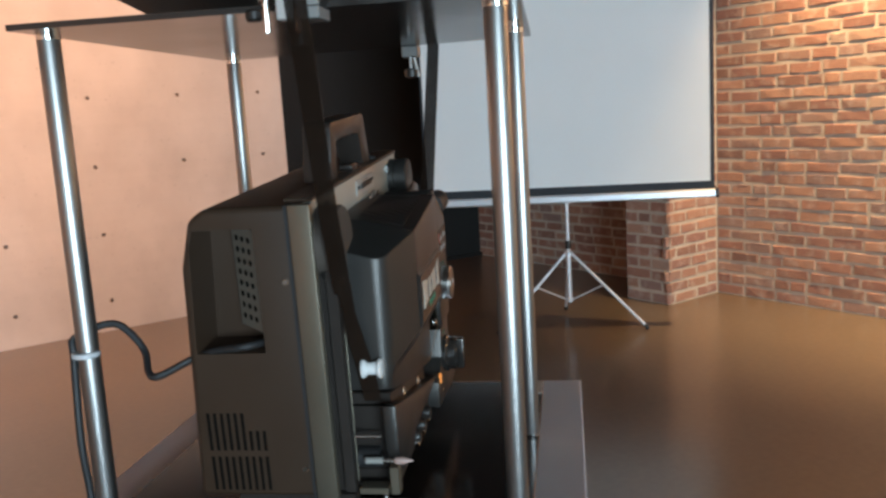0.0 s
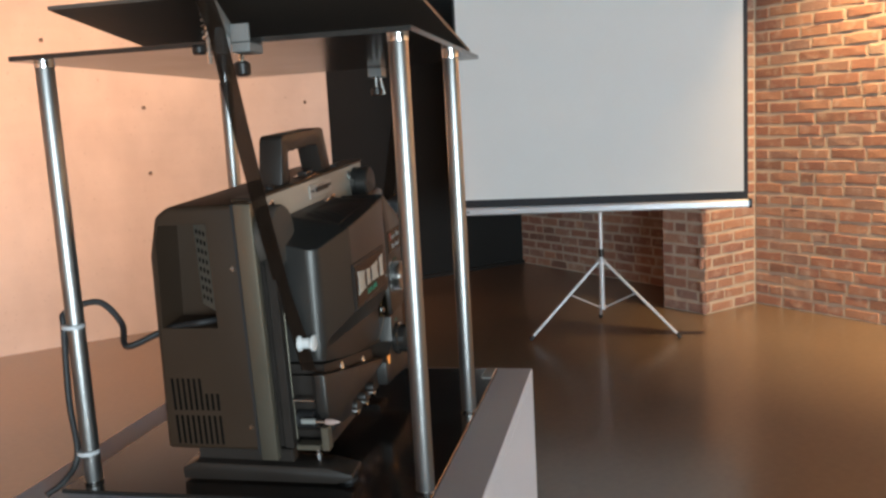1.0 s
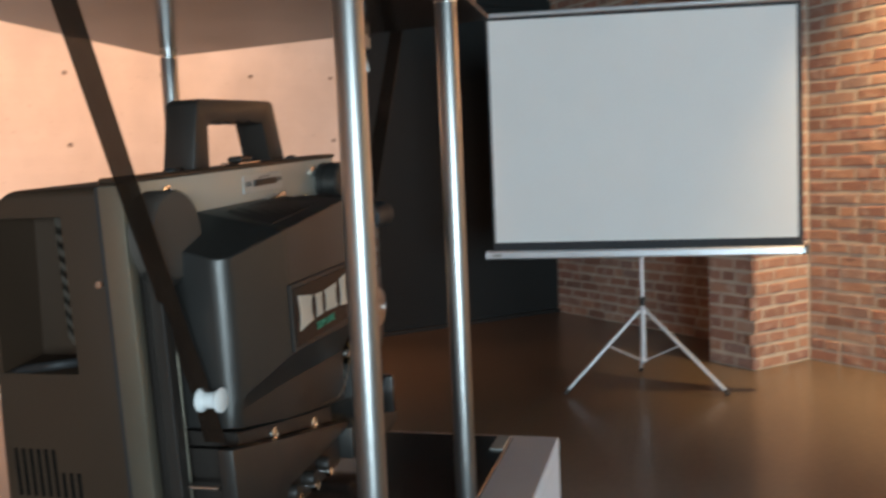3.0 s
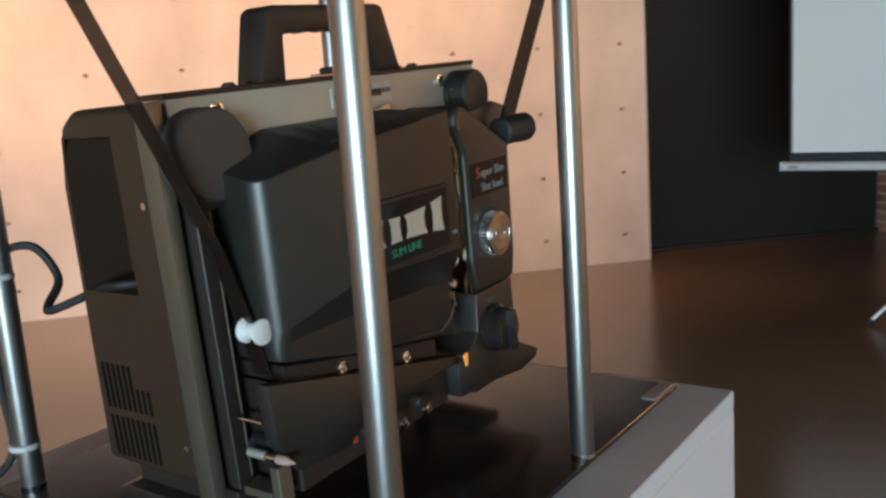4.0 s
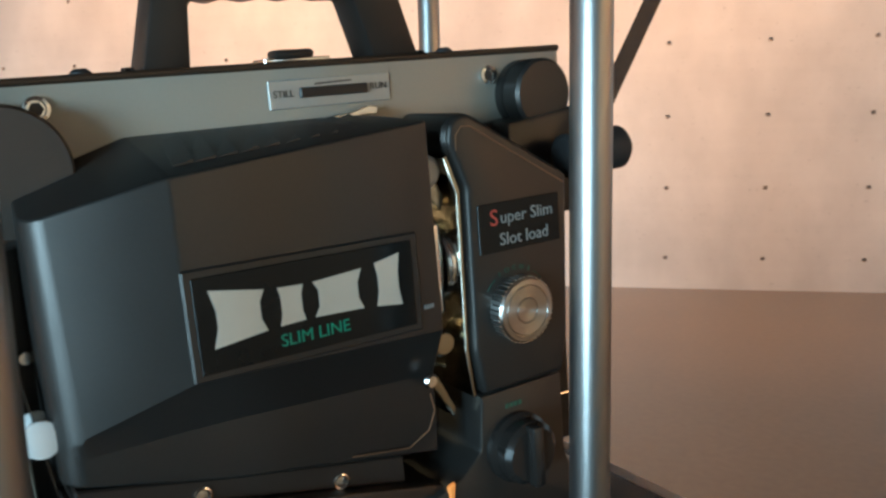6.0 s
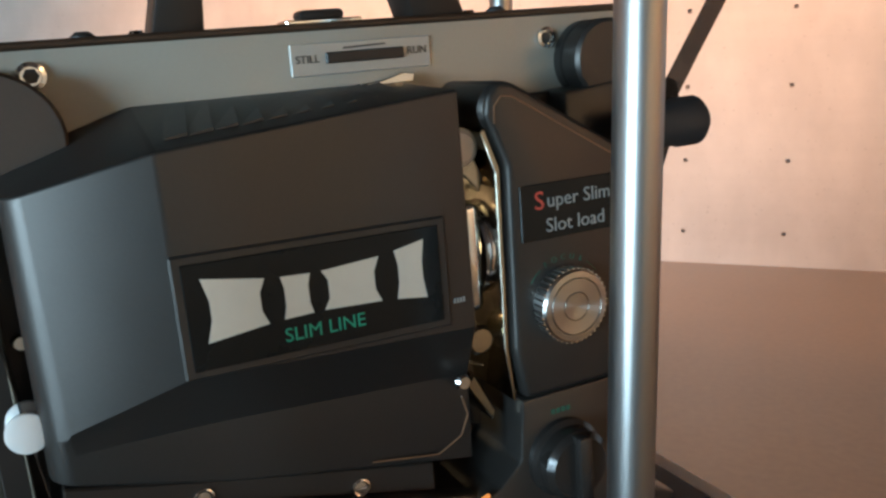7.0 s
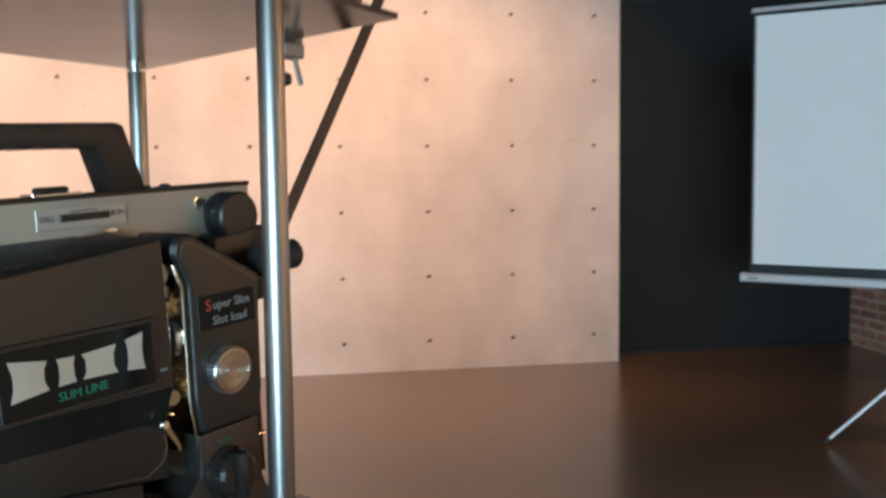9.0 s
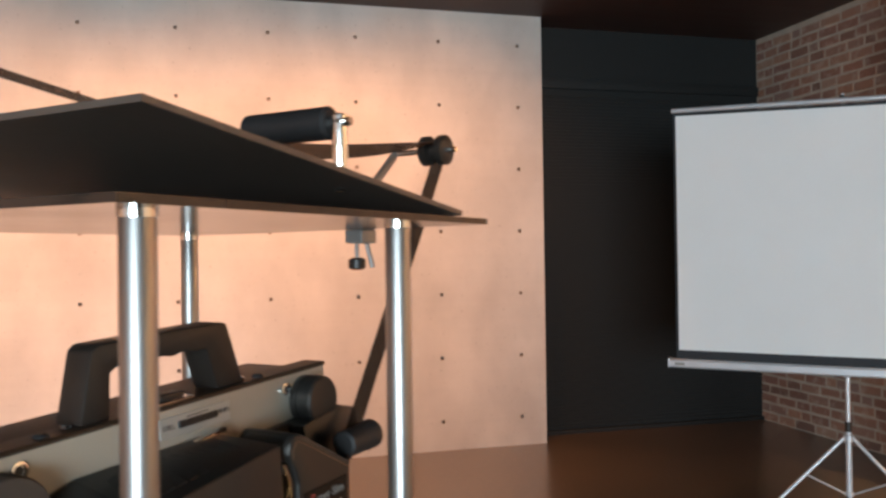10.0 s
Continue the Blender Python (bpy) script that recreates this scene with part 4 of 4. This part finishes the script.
    part("knob_bar", box(B(), 0.3050, 0.3130, -0.0800, -0.0700, 0.0560, 0.0930, 0.002, 2), BLACK_GLASS, dial)
    lever = part("threading_lever", rod(B(), (0.352, -0.030, 0.083), (0.366, -0.030, 0.083), 0.0035, 12), PLASTIC, t, "thin lever with a black grip")
    part("lever_pin", rod(B(), (0.366, -0.030, 0.083), (0.386, -0.030, 0.082), 0.0008, 8), SHINY, lever)

    # sound and control box below the cover
    ctrl = part("control_box", prism(B(), [(0.046, 0.119), (0.137, 0.0945), (0.260, 0.0640), (0.260, 0.0585), (0.130, 0.0575), (0.117, 0.0450), (0.064, 0.0500), (0.048, 0.0760)], -0.0400, -0.0520, "y", 0.002, 2), COVER, t, "dark grey control box")
    part("control_cavity", prism(B(), [(0.068, 0.110), (0.137, 0.0920), (0.258, 0.0630), (0.258, 0.0590), (0.130, 0.0575), (0.117, 0.0450), (0.068, 0.0500)], -0.001, -0.0398, "y"), PLASTIC, ctrl, "black inner wall")
    strip = part("knob_panel", prism(B(), [(0.120, 0.0450), (0.132, 0.0565), (0.2485, 0.0575), (0.2485, 0.027), (0.070, 0.030), (0.070, 0.0480)], -0.001, -0.0450, "y", 0.0015, 1), PLASTIC, t, "black control panel")
    for a, h in ((0.1360, 0.0490), (0.1690, 0.0465), (0.2000, 0.0465)):
        k = part("control_knob", lathe(B(), [(0.0065, 0), (0.0065, 0.008), (0.0054, 0.010)], (a, -0.0448, h), (0, -1, 0), 20), PLASTIC, strip, "black control knob")
        part("knob_tip", lathe(B(), [(0.0052, 0), (0.0052, 0.005), (0.0040, 0.006), (0.0034, 0.0054), (0.0012, 0.0056)], (a + 0.0125, -0.0448, h - 0.0115), (0, -1, 0), 14), SHINY, k, "chrome tip")
    part("jack", lathe(B(), [(0.0032, 0), (0.0032, 0.0015), (0.002, 0.002)], (0.1270, -0.0448, 0.0450), (0, -1, 0), 14), PRINT_RED, strip, "red jack socket")
    lid = part("latch_strip", prism(B(), [(0.070, 0.1225), (0.140, 0.1060), (0.240, 0.0850), (0.240, 0.0690), (0.137, 0.0945), (0.070, 0.1110)], -0.001, -0.0430, "y", 0.001, 1), PLASTIC, t, "black latch strip under the cover")
    for a, h in ((0.200, 0.0830), (0.126, 0.1010)):
        part("latch", lathe(B(), [(0.0048, 0), (0.0048, 0.0010), (0.0040, 0.0014), (0.0030, 0.0008), (0.0010, 0.0010)], (a, -0.0428, h), (0, -1, 0), 20), SHINY, lid, "chrome latch")
    # Small glowing piece drawn where lamp light shows amber; no lamp of its own.
    part("amber_glint", prism(B(), [(0.2585, 0.0650), (0.2635, 0.0665), (0.2620, 0.0560), (0.2600, 0.0550)], -0.0560, -0.0590, "y", 0.0006, 1), AMBER_GLINT, base, "glowing amber piece standing in for a glint of lamp light")
    # film roller and threading parts at the back
    part("film_spool", lathe(B(), [(0.0065, 0), (0.0088, 0.001), (0.0088, 0.003), (0.0060, 0.0055), (0.0060, 0.0135), (0.0088, 0.016), (0.0088, 0.018), (0.0065, 0.019)], (0.0615, -0.021, 0.149), (0, -1, 0), 28), NYLON, t, "white nylon film spool")
    guide = part("film_guide", box(B(), 0.046, 0.060, -0.0395, -0.013, 0.034, 0.040, 0.0006, 1), TRIM, t, "champagne metal film guide bracket")
    part("upright", box(B(), 0.046, 0.058, -0.0500, -0.0420, 0.034, 0.0600, 0.0006, 1), TRIM, guide)
    plug = part("plug", rod(B(), (0.050, -0.020, 0.0655), (0.050, -0.0360, 0.0655), 0.0032, 14), PLATE_SILVER, guide, "pale plug sleeve")
    part("plug_collar", rod(B(), (0.050, -0.0362, 0.0655), (0.050, -0.0470, 0.0655), 0.0026, 14), SHINY, plug)
    part("plug_tip", lathe(B(), [(0.0030, 0), (0.0034, 0.001), (0.0034, 0.008), (0.0004, 0.0165)], (0.050, -0.0472, 0.0655), (0, -1, 0), 16), PINK_TIP, plug, "pale pink pointed tip")
    part("guide_pin", rod(B(), (0.052, -0.012, 0.088), (0.052, -0.036, 0.088), 0.0016, 12), SHINY, guide)
    part("guide_roller", lathe(B(), [(0.009, 0), (0.010, 0.001), (0.010, 0.020), (0.009, 0.021)], (0.066, -0.010, 0.062), (0, -1, 0), 24), RUBBER, guide, "black roller")
    for h in (0.128, 0.060):
        part("well_screw", lathe(B(), [(0.003, 0), (0.002, 0.0016)], (0.0585, -0.002, h), (0, -1, 0), 12), SHINY, t)
    # feet
    foot = part("rear_foot", prism(B(), [(0.115, 0.004), (-0.060, 0.004), (-0.078, 0.009), (-0.078, 0.015), (-0.050, 0.022), (0.100, 0.024), (0.115, 0.018)], 0.030, 0.064, "x", 0.002, 2), PLASTIC, t, "dark cast foot bar")
    part("rubber_foot", lathe(B(), [(0.008, 0), (0.010, 0.001), (0.010, 0.005), (0.008, 0.006)], (0.047, -0.068, 0.0005), (0, 0, 1), 20), RUBBER, foot)
    part("foot_stay", box(B(), 0.042, 0.056, -0.010, 0.100, 0.020, 0.036, 0.001, 1), PLASTIC, foot)
    part("foot_screw", rod(B(), (0.050, -0.036, 0.016), (0.050, -0.036, 0.034), 0.003, 10), SHINY, foot)
    front = part("front_foot", rod(B(), (0.345, 0.060, -0.015), (0.345, 0.060, 0.036), 0.008, 16), RUBBER, t, "black screw foot")
    part("front_foot_bar", box(B(), 0.325, 0.365, -0.020, 0.110, -0.002, 0.010, 0.003, 2), PLASTIC, front)


projector()

# ---- brickwork ----


def brick_mesh(length, height, depth, seed):
    """A brick with an uneven, worn face that looks along -x; its middle back edge at the origin."""
    rnd = random.Random(seed)
    bm = B()
    rings = []
    for x, inset in ((0.0, 0.0), (-depth + 0.005, 0.0), (-depth, 0.005)):
        ring = []
        for i, (sy, sz) in enumerate(((-1, -1), (0, -1), (1, -1), (1, 1), (0, 1), (-1, 1))):
            j = 0.0022 if inset == 0 else 0.0042
            ring.append(bm.verts.new((x + (rnd.uniform(-0.003, 0.002) if inset else 0), sy * (length / 2 - inset) + rnd.uniform(-j, j), sz * (height / 2 - inset) + rnd.uniform(-j, j))))
        rings.append(ring)
    for a, b in zip(rings, rings[1:]):
        for k in range(6):
            bm.faces.new((a[k], a[(k + 1) % 6], b[(k + 1) % 6], b[k]))
    bm.faces.new(rings[-1])
    bmesh.ops.recalc_face_normals(bm, faces=bm.faces)
    return bm


def shared(length, seed):
    bm = brick_mesh(length, 0.0600, 0.02, seed)
    me = bpy.data.meshes.new("brick")
    bm.to_mesh(me)
    bm.free()
    me.materials.append(BRICK)
    return me


LENGTHS = (0.200, 0.215, 0.095, 0.150, 0.185)
SHARED = {n: [shared(n, 40 * i + k) for k in range(4)] for i, n in enumerate(LENGTHS)}
COURSE = 0.0755


def lay(parent, m, width, height, near, rnd, limit):
    """Lay courses on a face whose local y runs along it and local -x looks out. Bricks inside near (y0, y1, z0, z1) are pieces of their own."""
    rest = B()
    count = 0
    row = 0
    z = 0.002
    while z + 0.06 < height:
        y = 0.0
        first = True
        while y < width - 0.03:
            n = rnd.choice((0.200, 0.215, 0.200, 0.215, 0.185, 0.150, 0.095)) if not first else (0.095 if row % 2 else 0.200)
            first = False
            if y + n > width - 0.02:
                n = min(LENGTHS, key=lambda k: abs(k - (width - y)))
                if n > width - y + 0.02:
                    n = width - y
            cy, cz = y + n / 2 + rnd.uniform(-0.002, 0.002), z + 0.034 + rnd.uniform(-0.003, 0.003)
            jog = rnd.uniform(-0.0015, 0.0020)
            tilt = rnd.uniform(-0.6, 0.6)
            if near[0] <= cy <= near[1] and near[2] <= cz <= near[3] and count < limit and n in SHARED:
                ob = new("brick", rnd.choice(SHARED[n]))
                ob.parent = parent
                ob.matrix_local = m @ Matrix.Translation((jog, cy, cz)) @ pose(0, 0, 0, tilt, 0, 0)
                count += 1
            else:
                one = brick_mesh(n, 0.0600, 0.02, rnd.random())
                vmap = {}
                mm = m @ Matrix.Translation((jog, cy, cz)) @ pose(0, 0, 0, tilt, 0, 0)
                for v in one.verts:
                    vmap[v] = rest.verts.new(mm @ v.co)
                for f in one.faces:
                    rest.faces.new([vmap[v] for v in f.verts])
                one.free()
            y += n + 0.014
        z += COURSE
        row += 1
    me = bpy.data.meshes.new("brickwork")
    rest.to_mesh(me)
    rest.free()
    me.materials.append(BRICK)
    ob = new("brickwork", me)
    ob.parent = parent
    tagged(ob, "red and brown bricks in pale mortar", kind="stuff")


rnd = random.Random(11)
east = plain("wall_east", box(B(), 5.0, 5.2, -8.0, 6.4, 0, CEIL), MORTAR, "red brick wall with pale lime mortar, lit from above", "wall")
# local y runs north to south along the wall
face = Matrix.Translation((5.0165, 3.64, 0)) @ Matrix.Diagonal((1, -1, 1, 1))
lay(east, face, 3.2, CEIL, (0.0, 1.35, 0.0, 2.9), rnd, 300)
lay(east, Matrix.Translation((5.0165, 6.25, 0)) @ Matrix.Diagonal((1, -1, 1, 1)), 2.24, CEIL, (9, 9, 9, 9), rnd, 0)
pier = plain("brick_pier", box(B(), 4.492, 4.999, 3.648, 4.00, 0, CEIL), MORTAR, "projecting red brick pier, its south face brightly lit", "pier")
lay(pier, Matrix.Translation((4.986, 3.6645, 0)) @ pose(0, 0, 0, 0, 0, 90), 0.508, CEIL, (0, 1, 0, 2.3), rnd, 150)
lay(pier, Matrix.Translation((4.5085, 4.002, 0)) @ Matrix.Diagonal((1, -1, 1, 1)), 0.370, CEIL, (0, 1, 0, 2.3), rnd, 150)
